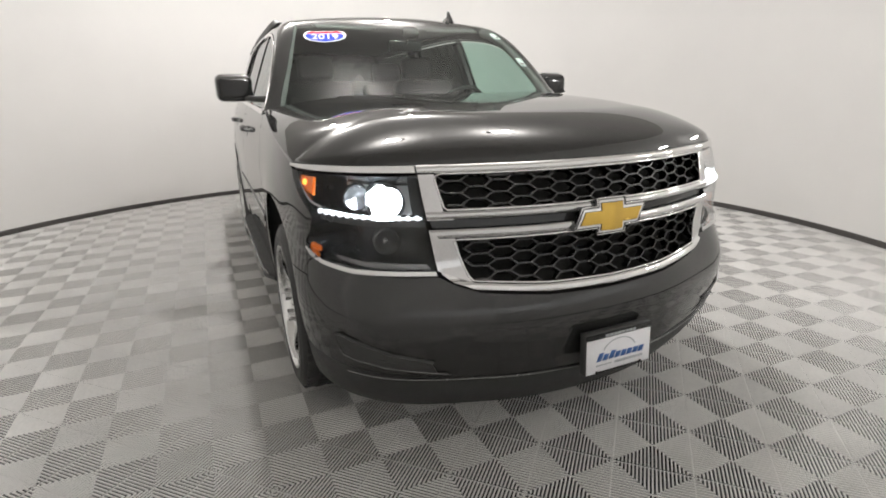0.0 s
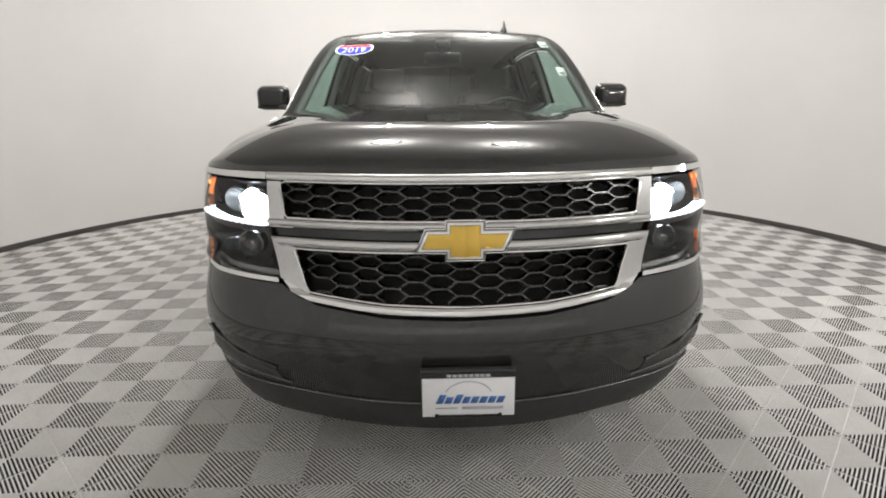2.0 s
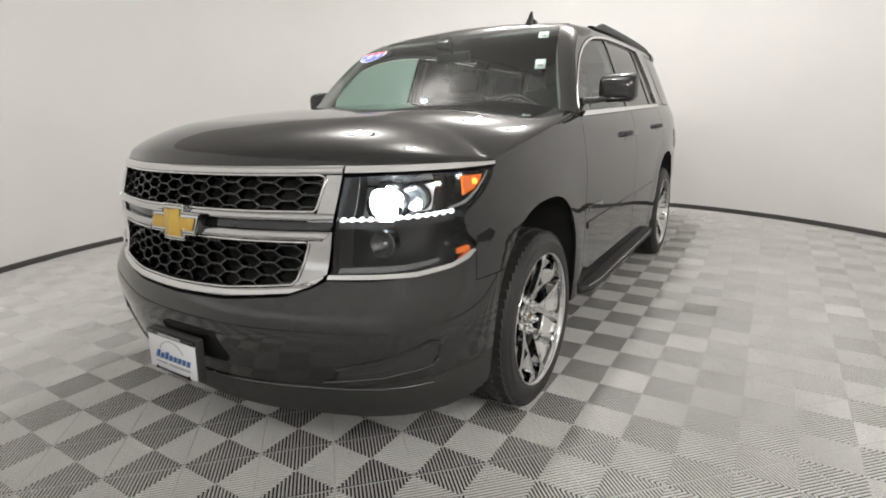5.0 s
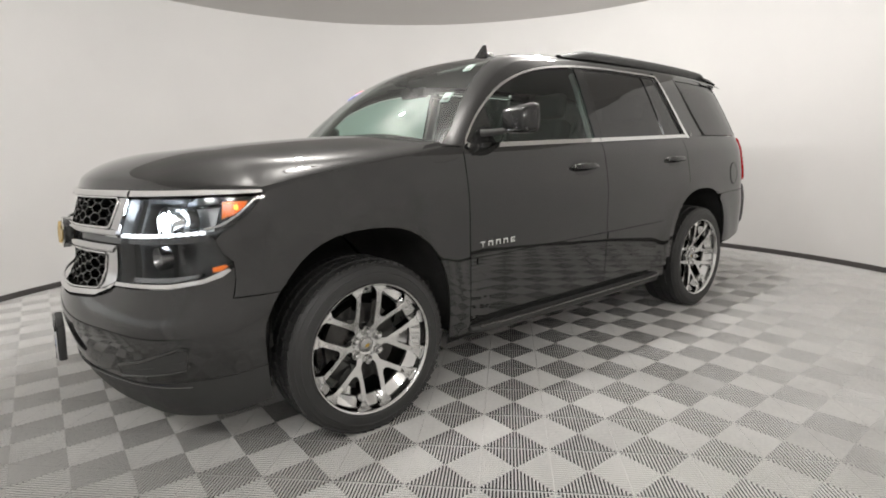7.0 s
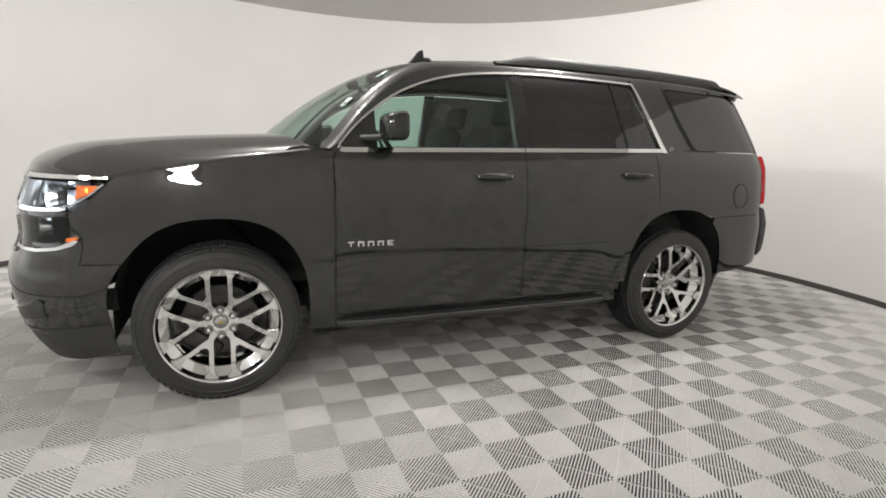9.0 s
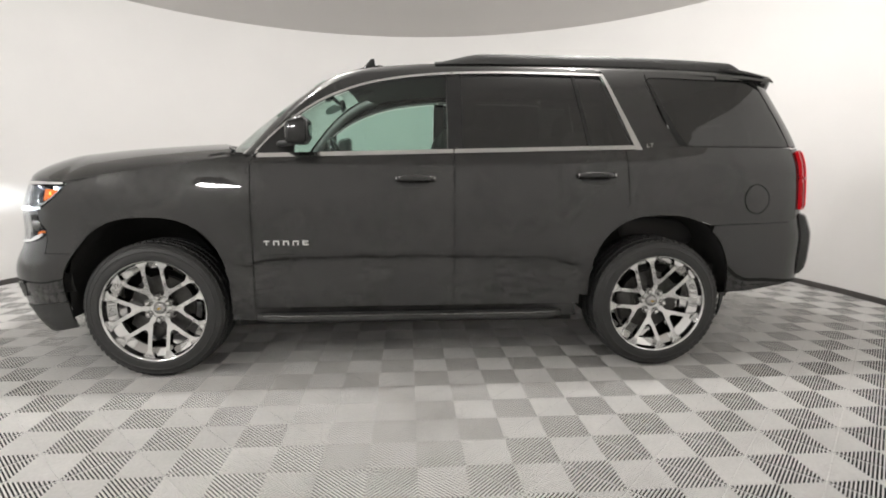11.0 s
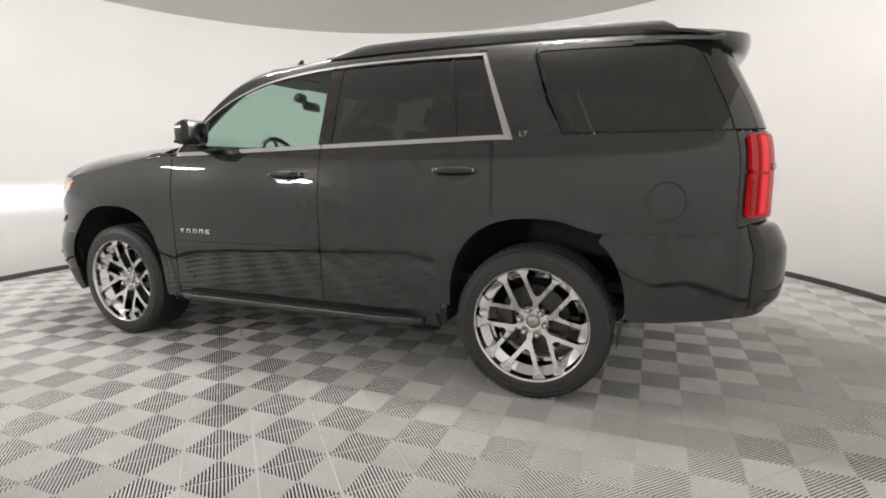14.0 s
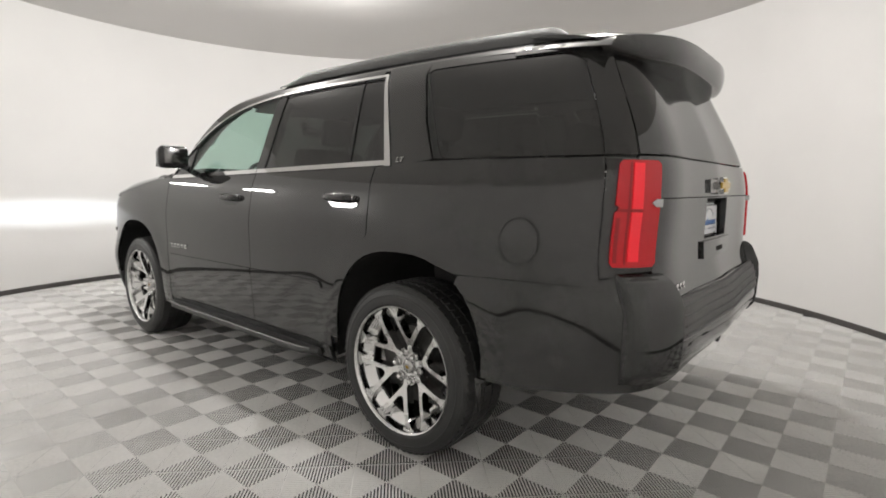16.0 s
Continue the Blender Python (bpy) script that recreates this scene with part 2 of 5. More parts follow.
def flat_patch(poly, fn, step, thick=0.0, out=0.0, hole=None):
    """Fills the outline poly, given in a sheet's own two numbers, and bends it with fn(a, b, out)."""
    area = sum(p[0] * q[1] - q[0] * p[1] for p, q in zip(poly, poly[1:] + poly[:1]))
    if area < 0:
        poly = poly[::-1]
    bm = bmesh.new()
    bm.faces.new([bm.verts.new((a, b, 0)) for a, b in poly])
    for k, ax in ((0, Vector((1, 0, 0))), (1, Vector((0, 1, 0)))):
        lo, hi = min(p[k] for p in poly), max(p[k] for p in poly)
        n = int((hi - lo) / step[k])
        for i in range(1, n + 1):
            c = lo + (hi - lo) * i / (n + 1)
            bmesh.ops.bisect_plane(bm, geom=bm.verts[:] + bm.edges[:] + bm.faces[:], dist=1e-6, plane_co=ax * c, plane_no=ax)
    bmesh.ops.recalc_face_normals(bm, faces=bm.faces)
    if bm.faces and sum(f.normal.z * f.calc_area() for f in bm.faces) < 0:
        bmesh.ops.reverse_faces(bm, faces=bm.faces)
    rim = []
    if thick:
        for e in bm.edges:
            if len(e.link_faces) == 1:
                l = e.link_loops[0]
                a, b = l.vert.co.copy(), l.link_loop_next.vert.co.copy()
                rim.append((a, b))
    for v in bm.verts:
        v.co = fn(v.co.x, v.co.y, out)
    for a, b in rim:
        q = [fn(a.x, a.y, out), fn(b.x, b.y, out), fn(b.x, b.y, out - thick), fn(a.x, a.y, out - thick)]
        bm.faces.new([bm.verts.new(c) for c in (q[1], q[0], q[3], q[2])])
    return bm


def flip(poly):
    return [(-a, b) for a, b in poly]


def text_mesh(body, size, depth=.002):
    cu = bpy.data.curves.new("text", "FONT")
    cu.body, cu.size, cu.extrude, cu.align_x, cu.align_y, cu.resolution_u = body, size, depth, "CENTER", "CENTER", 3
    ob = bpy.data.objects.new("text", cu)
    scene.collection.objects.link(ob)
    bpy.context.view_layer.update()
    me = bpy.data.meshes.new_from_object(ob.evaluated_get(bpy.context.evaluated_depsgraph_get()))
    bm = bmesh.new()
    bm.from_mesh(me)
    bpy.data.objects.remove(ob)
    return bm


# ---- the booth ----
booth_wall = bmesh.new()
NW = 128
for r, flipped in ((RADIUS, True), (RADIUS + .12, False)):
    lo = [booth_wall.verts.new(at_azimuth(360 * k / NW, r, 0)) for k in range(NW)]
    hi = [booth_wall.verts.new(at_azimuth(360 * k / NW, r, CEILING + .1)) for k in range(NW)]
    for k in range(NW):
        m = (k + 1) % NW
        booth_wall.faces.new((lo[k], hi[k], hi[m], lo[m]) if flipped else (lo[k], lo[m], hi[m], hi[k]))
tagged(part("wall_round", booth_wall, M_WALL), "smooth white painted wall running in a full circle", "wall", kind="structure")
bm = bmesh.new()
bmesh.ops.create_circle(bm, cap_ends=True, segments=NW, radius=RADIUS + .05, matrix=Matrix.Translation((*ROOM, CEILING)))
r = bmesh.ops.extrude_face_region(bm, geom=bm.faces[:])
bmesh.ops.translate(bm, verts=[g for g in r["geom"] if isinstance(g, bmesh.types.BMVert)], vec=(0, 0, .06))
bmesh.ops.recalc_face_normals(bm, faces=bm.faces)
tagged(part("ceiling", bm, M_CEIL, soft=False), "flat round off-white painted ceiling", "ceiling", kind="structure")
bm = bmesh.new()
prof = [(0, 0), (.010, 0), (.010, .048), (.007, .055), (0, .055)]
rings = [[bm.verts.new(at_azimuth(360 * k / NW, RADIUS - d, z)) for d, z in prof] for k in range(NW)]
for k in range(NW):
    a, b = rings[k], rings[(k + 1) % NW]
    for i in range(len(prof) - 1):
        bm.faces.new((a[i], b[i], b[i + 1], a[i + 1]))
bmesh.ops.recalc_face_normals(bm, faces=bm.faces)
tagged(part("baseboard", bm, M_RUBBER_BASE, soft=False), "black vinyl base strip along the round wall", "baseboard", kind="structure")

# ---- lamps' housings ----
for az, lr, lz, watts in LAMPS:
    lamp = thing("wall_light", "oval white lamp with a bright face on the wall", "wall light", "lamps along the booth wall",
                 base=lamp_pose(az, lr, lz))
    bm = lathe([(.0, .06), (.13, .06), (.17, .03), (.175, -.006), (.155, -.006), (.15, .004), (0, .004)], 32)
    bmesh.ops.rotate(bm, verts=bm.verts, cent=(0, 0, 0), matrix=Matrix.Rotation(radians(90), 3, "X"))
    bmesh.ops.scale(bm, verts=bm.verts, vec=(1.42, .34, 1))
    part("housing", bm, M_LAMPBODY, lamp)
    top = lamp.matrix_world.inverted() @ at_azimuth(az, RADIUS, lz + .05)
    part("stem", sweep([(0, 0, .05), top], .016), M_LAMPBODY, lamp)
# bases and collars made up to carry the fill globes
for gx, gy, watts in FILL_GLOBES:
    t = thing("globe_light", "added fill light on a small round white base", "ceiling light", "ceiling globe lights", base=pose(gx, gy, CEILING - .02))
    bm = lathe([(.0, .02), (.15, .02), (.16, .01), (.155, -.02), (.11, -.026), (0, -.026)], 32)
    bmesh.ops.rotate(bm, verts=bm.verts, cent=(0, 0, 0), matrix=Matrix.Rotation(radians(90), 3, "X"))
    part("base_plate", bm, M_LAMPBODY, t)
    part("collar", sweep([(0, 0, -.015), (0, 0, -.10)], .03, 20), M_LAMPBODY, t)

# ---- the car's skin ----
# smooth curve through knots (natural cubic spline)
class Curve:
    def __init__(self, xs, ys):
        xs, ys = np.array(xs, float), np.array(ys, float)
        n = len(xs); h = np.diff(xs); A = np.eye(n); b = np.zeros(n)
        for i in range(1, n - 1):
            A[i, i - 1], A[i, i], A[i, i + 1] = h[i - 1], 2 * (h[i - 1] + h[i]), h[i]
            b[i] = 6 * ((ys[i + 1] - ys[i]) / h[i] - (ys[i] - ys[i - 1]) / h[i - 1])
        self.x, self.y, self.m = xs, ys, np.linalg.solve(A, b)

    def __call__(self, v):
        x, y, m = self.x, self.y, self.m
        if v <= x[0]:
            return float(y[0] + (v - x[0]) * ((y[1] - y[0]) / (x[1] - x[0]) - (x[1] - x[0]) * (2 * m[0] + m[1]) / 6))
        if v >= x[-1]:
            h = x[-1] - x[-2]
            return float(y[-1] + (v - x[-1]) * ((y[-1] - y[-2]) / h + h * (m[-2] + 2 * m[-1]) / 6))
        i = int(np.searchsorted(x, v) - 1); h = x[i + 1] - x[i]
        a, b = x[i + 1] - v, v - x[i]
        return float((m[i] * a**3 + m[i + 1] * b**3) / (6 * h) + (y[i] / h - m[i] * h / 6) * a + (y[i + 1] / h - m[i + 1] * h / 6) * b)


# body shell in plan (left half, front centre to rear centre), at door height
PLAN = [(2.46, 0), (2.435, .30), (2.37, .58), (2.295, .80), (2.16, .935), (1.94, .992), (1.6, 1.01), (1.1, 1.008), (.4, 1.003), (-.4, 1.003),
        (-1.2, 1.0), (-1.8, .985), (-2.15, .955), (-2.34, .89), (-2.455, .77), (-2.50, .5), (-2.512, 0)]
_x, _y = [p[0] for p in PLAN], [p[1] for p in PLAN]
_s = [0.0]
for _i in range(1, len(PLAN)):
    _s.append(_s[-1] + math.hypot(_x[_i] - _x[_i - 1], _y[_i] - _y[_i - 1]))
LEN = _s[-1]
# the nose is rounder and the rear corners squarer than the even spacing above
_x[2], _y[2] = 2.352, .58
_x[3], _y[3] = 2.248, .803
_x[4], _y[4] = 2.105, .933
_x[5], _y[5] = 1.918, .990
_x[12], _y[12] = -2.157, .958
_x[13], _y[13] = -2.366, .906
_x[14], _y[14] = -2.480, .790
_x[15], _y[15] = -2.511, .502
_x[16] = -2.518
PX = Curve([-_s[2], -_s[1]] + _s + [2 * LEN - _s[-2], 2 * LEN - _s[-3]], [_x[2], _x[1]] + _x + [_x[-2], _x[-3]])
PY = Curve([-_s[2], -_s[1]] + _s + [2 * LEN - _s[-2], 2 * LEN - _s[-3]], [-_y[2], -_y[1]] + _y + [-_y[-2], -_y[-3]])
# half width, front reach and rear reach by height
WY = Curve([.20, .30, .45, .60, .72, .80, .90, .95, .98, 1.02, 1.05, 1.08, 1.10, 1.13, 1.16, 1.19, 1.21, 1.25, 1.29, 1.33, 1.40, 1.52, 1.64, 1.74, 1.80],
           [.935, .970, .992, 1.0, 1.004, 1.0045, 1.0063, 1.007, 1.0067, 1.0045, 1.0012, .9970, .9938, .9883, .9830, .9786, .9752, .9625, .9440, .9260, .898, .853, .806, .761, .722])
FX = Curve([.20, .30, .42, .52, .62, .70, .78, .95, 1.06, 1.14, 1.2], [-.07, .0, .045, .067, .075, .05, .012, 0, -.03, -.06, -.10])
RX = Curve([.25, .38, .50, .62, .74, .80, .86, .95, 1.1, 1.3, 1.45, 1.6, 1.75], [.10, .02, -.02, -.032, -.036, -.034, -.014, 0, .0, .012, .060, .129, .200])


def smooth(a, b, v):
    v = min(1.0, max(0.0, (v - a) / (b - a)))
    return v * v * (3 - 2 * v)


def shell(s, z, out=0.0):
    """The point of the body's skin at s metres round the plan and z high."""
    if out:
        a, b, c = shell(s - .004, z), shell(s + .004, z), shell(s, z + .004)
        p = shell(s, z)
        n = (b - a).cross(c - p).normalized()
        return p + n * out
    if s > LEN:
        p = shell(2 * LEN - s, z)
        return Vector((p[0], -p[1], p[2]))
    if s < 0:
        p = shell(-s, z)
        return Vector((p[0], -p[1], p[2]))
    x, y = PX(s), PY(s)
    f, r = smooth(1.3, 2.42, x), smooth(1.5, 2.5, -x)
    y2 = y * WY(z)
    for wx in (1.473, -1.473):
        d = math.hypot(x - wx, z - .42)
        if y > .5 and z > .2:
            y2 += .008 * math.exp(-((d - .51) / .095) ** 2)
    if x > 1.6:
        y2 *= 1 + .028 * f * math.exp(-((z - .58) / .16) ** 2)
    return Vector((x + f * FX(z) + r * RX(z), y2, z))


def side(x):
    """s on the left side at x."""
    lo, hi = .3, LEN - .3
    for _ in range(50):
        mid = (lo + hi) / 2
        lo, hi = (mid, hi) if PX(mid) > x else (lo, mid)
    return lo


def nose(y):
    lo, hi = 0, 1.5
    for _ in range(50):
        mid = (lo + hi) / 2
        lo, hi = (mid, hi) if PY(mid) < y else (lo, mid)
    return lo


def tail(y):
    lo, hi = LEN - 1.6, LEN
    for _ in range(50):
        mid = (lo + hi) / 2
        lo, hi = (mid, hi) if PY(mid) > y else (lo, mid)
    return lo
CAR = thing("suv", "black full-size suv with chrome trim and lit headlights", "car")


def skin(name, poly, mat, parent=CAR, out=0.0, thick=.014, step=(.05, .04), label=""):
    return part(name, flat_patch(poly, shell, step, thick, out), mat, parent, label)


def both(fn):
    """Runs fn for the left side (1) and the right side (-1)."""
    for sg in (1, -1):
        fn(sg)


def mir(poly, sg):
    return poly if sg > 0 else flip(poly)


def arch(wx, grow=0.0, n=22, z0=.30):
    """The wheel opening's outline in side view, front to rear."""
    pts = []
    for i in range(n + 1):
        a = math.pi * i / n
        c, s_ = math.cos(a), math.sin(a)
        x = wx + (.435 + grow) * math.copysign(abs(c) ** .8, c)
        z = .46 + (.475 + grow) * abs(s_) ** .85
        pts.append((side(x), z))
    return [(pts[0][0], z0)] + pts + [(pts[-1][0], z0)]


def arch_s(wx, z):
    """s of the opening's front edge at height z."""
    k = (min(1.0, max(0.0, (z - .46) / .475))) ** (1 / .85)
    return side(wx + .435 * math.sqrt(max(0, 1 - k * k)) ** .8)


def belt(x):
    return 1.270 - .0255 * (x - .85) if x < .85 else 1.270


# window outline (daylight opening) in x, z
DLO_TOP = Curve([-1.155, -1.0, -.6, -.24, .06, .24, .42, .56, .68, .79, .87], [1.764, 1.767, 1.771, 1.762, 1.733, 1.699, 1.640, 1.570, 1.486, 1.390, 1.30])


def dlo_rear(z):
    return -1.345 + (z - 1.325) * .43


BOW = .20                   # how far the glass bows back towards the pillars
ZC = Curve([-2.5, -2.2, -1.6, -.8, 0, .215, .397, .583, .776, .976, 1.18, 1.26], [1.80, 1.838, 1.873, 1.884, 1.867, 1.849, 1.821, 1.756, 1.656, 1.522, 1.357, 1.288])


def top(x, y):
    """Height of windshield and roof."""
    return ZC(x + BOW * (y / .75) ** 2 * smooth(-.2, .95, x)) - .048 * (y / .75) ** 2 * (1 - .68 * smooth(.1, .6, x))


def upper_y(x, z):
    return shell(side(x), z)[1]


def edge(x):
    """Where side and roof meet."""
    lo, hi = 1.25, 1.87
    for _ in range(40):
        m = (lo + hi) / 2
        y = upper_y(x, m)
        if m < top(x, y):
            lo = m
        else:
            hi = m
    return upper_y(x, lo), lo


EDGE_Y = Curve(np.linspace(-2.3, 1.10, 35), [edge(x)[0] for x in np.linspace(-2.3, 1.10, 35)])
EDGE_Z = Curve(np.linspace(-2.3, 1.10, 35), [edge(x)[1] for x in np.linspace(-2.3, 1.10, 35)])

# ---- lower skin ----
G = .0028
FRONT_SHUT, MID_SHUT = .905, -.238
A_FRONT, A_REAR = arch(1.473), arch(-1.473)


LAMP_OUT = [(1.225, 1.10), (1.215, 1.082), (1.18, 1.045), (1.12, 1.003), (1.07, .975), (1.05, .95), (1.07, .90), (1.11, .868), (1.115, .855)]


def fender_top(x):
    return 1.128 + (1.92 - x) * .150


def side_skin(sg):
    # front fender
    pts = A_FRONT[:]
    poly = [(side(FRONT_SHUT) - G, .335), (side(FRONT_SHUT) - G, belt(.9) - .008), (side(1.04), belt(1.02) - .002), (side(1.115), fender_top(1.115))]
    poly += [(side(x), fender_top(x)) for x in (1.3, 1.5, 1.7, 1.88)]
    poly += [(a + .004, b) for a, b in LAMP_OUT] + [(1.125, .735), (arch_s(1.473, .735), .735)]
    i0 = next(i for i, p in enumerate(pts) if p[1] > .74)
    poly += pts[i0:-1] + [(pts[-1][0], .335)]
    skin("front_fender", mir(poly, sg), M_PAINT)
    # front door
    poly = [(side(FRONT_SHUT) + G, .405), (side(FRONT_SHUT) + G, belt(.9) - .012)] + [(side(x), belt(x) - .012) for x in (.7, .3, -.1)]
    poly += [(side(MID_SHUT) - G, belt(MID_SHUT) - .012), (side(MID_SHUT) - G, .405)]
    fd = skin("front_door", mir(poly, sg), M_PAINT)
    # rear door with its lower corner cut by the wheel opening
    cut = [p for p in arch(-1.473, .05) if p[1] > .42][:9]
    cut = [p for p in cut if p[0] < side(-1.262)]
    poly = [(side(MID_SHUT) + G, .405), (side(MID_SHUT) + G, belt(MID_SHUT) - .012)] + [(side(x), belt(x) - .012) for x in (-.6, -1.0)]
    poly += [(side(-1.255) - G, belt(-1.25) - .012), (side(-1.268) - G, 1.0)] + cut[::-1] + [(cut[0][0], .405)]
    rd = skin("rear_door", mir(poly, sg), M_PAINT)
    # rear quarter
    back = 5.513
    cq = [p for p in arch(-1.473, .05 + 2 * G) if p[1] > .42][:9]
    cq = [p for p in cq if p[0] < side(-1.262)]
    ar = [p for p in A_REAR if p[1] > .42]
    poly = cq + [(side(-1.268) + G, 1.0), (side(-1.255) + G, belt(-1.25) - .01), (side(-1.36), belt(-1.36) - .006)]
    poly += [(side(-1.55), 1.331), (side(-1.9), 1.331), (back, 1.331), (back + .004, 1.1), (back + .006, .885)]
    poly += [(side(-1.78), .872)]
    ar_cut = [p for p in ar if not (p[0] > side(-1.473) and p[1] < .872)]
    poly += ar_cut[::-1]
    skin("rear_quarter", mir(poly, sg), M_PAINT)
    return fd, rd


DOORS = {sg: side_skin(sg) for sg in (1, -1)}

# front bumper: one sheet round the nose, from under grille and lamps to the chin
half = [(0, .682), (.25, .689), (.48, .712), (.56, .738), (.61, .765), (.70, .765), (.88, .774), (1.0, .792), (1.06, .815), (1.115, .848), (1.121, .731), (arch_s(1.473, .731), .731)]
fa = [p for p in A_FRONT[1:] if p[1] <= .725 and p[0] < side(1.473)]
half += fa[::-1] + [(fa[0][0], .455), (1.0, .43), (.7, .402), (.35, .385), (0, .38)]
skin("front_bumper", half + flip(half[1:-1])[::-1], M_PAINT, step=(.05, .035))
chin = [(0, .376), (.35, .381), (.7, .398), (1.0, .426), (fa[0][0], .451), (fa[0][0] - .01, .30), (1.0, .255), (.7, .232), (0, .225)]
skin("air_dam", chin + flip(chin[1:-1])[::-1], M_PLASTIC, step=(.06, .05), label="dull black plastic chin under the bumper")
# rear bumper
rb = [(side(-1.80), .868), (5.058, .872), (5.458, .880), (5.518, .905), (5.618, .93), (5.698, .93), (5.723, .83), (5.758, .80), (LEN, .785)]
ra = [p for p in A_REAR if p[0] > side(-1.473) and p[1] < .86]
low = [(5.058, .455), (5.258, .462), (5.508, .50), (5.758, .52), (LEN, .52)]
rp = rb + [(2 * LEN - a, b) for a, b in rb[:-1]][::-1] + [(2 * LEN - a, b) for a, b in ra] + [(2 * LEN - a, b) for a, b in low] + low[:-1][::-1] + ra[::-1]
skin("rear_bumper", rp, M_PAINT, step=(.05, .035))
# liftgate
RECESS = (LEN - .195, 1.008, 1.183)
lg = [(5.720, RECESS[2]), (5.720, 1.31), (5.633, 1.316), (5.633, 1.334), (LEN, 1.334)]
poly = lg + [(2 * LEN - a, b) for a, b in lg[:-1]][::-1]
LIFTGATE = skin("liftgate", poly, M_PAINT, step=(.05, .04), label="black painted tailgate with a plate recess")
lg = [(5.748, .815), (5.720, .93), (5.720, RECESS[1])]
skin("lower_panel", lg + [(2 * LEN - a, b) for a, b in lg][::-1] + [(LEN, .80)], M_PAINT, LIFTGATE, step=(.05, .04))
for m_ in (lambda a: a, lambda a: 2 * LEN - a):
    skin("side_panel", [(m_(a), b) for a, b in ((5.720, RECESS[1]), (5.720, RECESS[2]), (RECESS[0], RECESS[2]), (RECESS[0], RECESS[1]))], M_PAINT, LIFTGATE, thick=.055)
skin("plate_recess", [(RECESS[0] - .01, RECESS[1] - .01), (RECESS[0] - .01, RECESS[2] + .01), (2 * LEN - RECESS[0] + .01, RECESS[2] + .01), (2 * LEN - RECESS[0] + .01, RECESS[1] - .01)],
     M_BLACK, LIFTGATE, -.055, .01)
for z in RECESS[1:]:
    skin("recess_wall", [(RECESS[0], z - .001), (RECESS[0], z + .001), (2 * LEN - RECESS[0], z + .001), (2 * LEN - RECESS[0], z - .001)], M_PAINT, LIFTGATE, -.002, .055)


# ---- upper skin ----
def upper(sg):
    xs = np.linspace(1.0, -1.12, 30)
    band = [(side(1.03), belt(1.03) + .004)] + [(side(x), max(EDGE_Z(x) - .04, belt(x) + .01)) for x in xs] + \
           [(side(x), DLO_TOP(x) + .012) for x in xs[::-1] if x < .862] + [(side(.895), 1.275)]
    skin("door_frame", mir(band, sg), M_PAINT, out=.001)
    # pillar between rear door window and quarter glass
    c = [(side(dlo_rear(z) - .009), z) for z in (1.315, 1.45, 1.6, 1.74)] + [(side(-1.12) + .03, EDGE_Z(-1.12) - .04), (side(-1.43), EDGE_Z(-1.43) - .04)]
    c += [(side(-1.42), 1.735), (side(-1.50), 1.50), (side(-1.59), 1.338)]
    skin("rear_pillar", mir(c, sg), M_PAINT)
    q = [(side(-1.60), 1.34), (side(-1.52), 1.50), (side(-1.43), 1.738), (side(-1.46), 1.752), (5.458, 1.735), (5.513, 1.70), (5.510, 1.34)]
    skin("quarter_window", mir(q, sg), M_DARKGLASS, thick=.006, out=-.004, label="dark tinted rear side glass").visible_shadow = False
    # flat dark strip: shade of the body-coloured recess by the glass, put into colour
    shade_strip = [(side(-1.660), 1.343), (side(-1.635), 1.352), (side(-1.612), 1.385), (side(-1.528), 1.55), (side(-1.442), 1.738), (side(-1.428), 1.738), (side(-1.516), 1.50), (side(-1.596), 1.343)]
    skin("window_seal", mir(shade_strip, sg), M_CORE, thick=.003, out=-.002, label="dark strip for the shaded recess by the rear side glass")
    t = [(side(-1.43), 1.742), (side(-1.43), EDGE_Z(-1.43) - .04), (side(-1.8), EDGE_Z(-1.8) - .04), (5.528, 1.79), (5.636, 1.79),
         (5.628, 1.34), (5.514, 1.34), (5.517, 1.70), (5.463, 1.739), (side(-1.46), 1.756)]
    skin("rear_corner", mir(t, sg), M_PAINT)

    # rounded edge along roof side and windshield pillar
    def roll(u, v):
        x = 1.10 + (-2.28 - 1.10) * u
        ye, ze = EDGE_Y(x), EDGE_Z(x)
        za = ze - .05
        a = Vector((x, upper_y(x, za), za))
        w = .085
        b = Vector((x, ye - w, top(x, ye - w)))
        e = Vector((x, ye, ze))
        p = a * (1 - v) ** 2 + e * 2 * v * (1 - v) + b * v * v
        return Vector((p.x, sg * p.y, p.z))
    bm = grid_surface(roll, 70, 8, face=(0, sg, .8))
    part("roof_side", bm, M_PAINT, CAR)


both(upper)


def roof_fn(u, v):
    x = .47 + (-2.26 - .47) * u
    w = EDGE_Y(x) - .083
    y = -w + 2 * w * v
    xx = x - BOW * (y / .75) ** 2 * (1 - u)
    return Vector((xx, y, top(xx, y)))


part("roof", grid_surface(roof_fn, 48, 28, face=(0, 0, 1)), M_PAINT, CAR)


# windshield
def shield_fn(u, v):
    y0 = -1 + 2 * v
    xc = 1.235 + (.475 - 1.235) * u
    y = y0 * .70
    for _ in range(6):
        x = xc - BOW * (y / .75) ** 2
        y = y0 * (EDGE_Y(x) - .081)
    return Vector((x, y, top(x, y)))


ws = part("windshield", grid_surface(shield_fn, 24, 30, face=(1, 0, 1)), M_SHIELD, CAR, "green-tinted windshield")
ws.visible_shadow = False


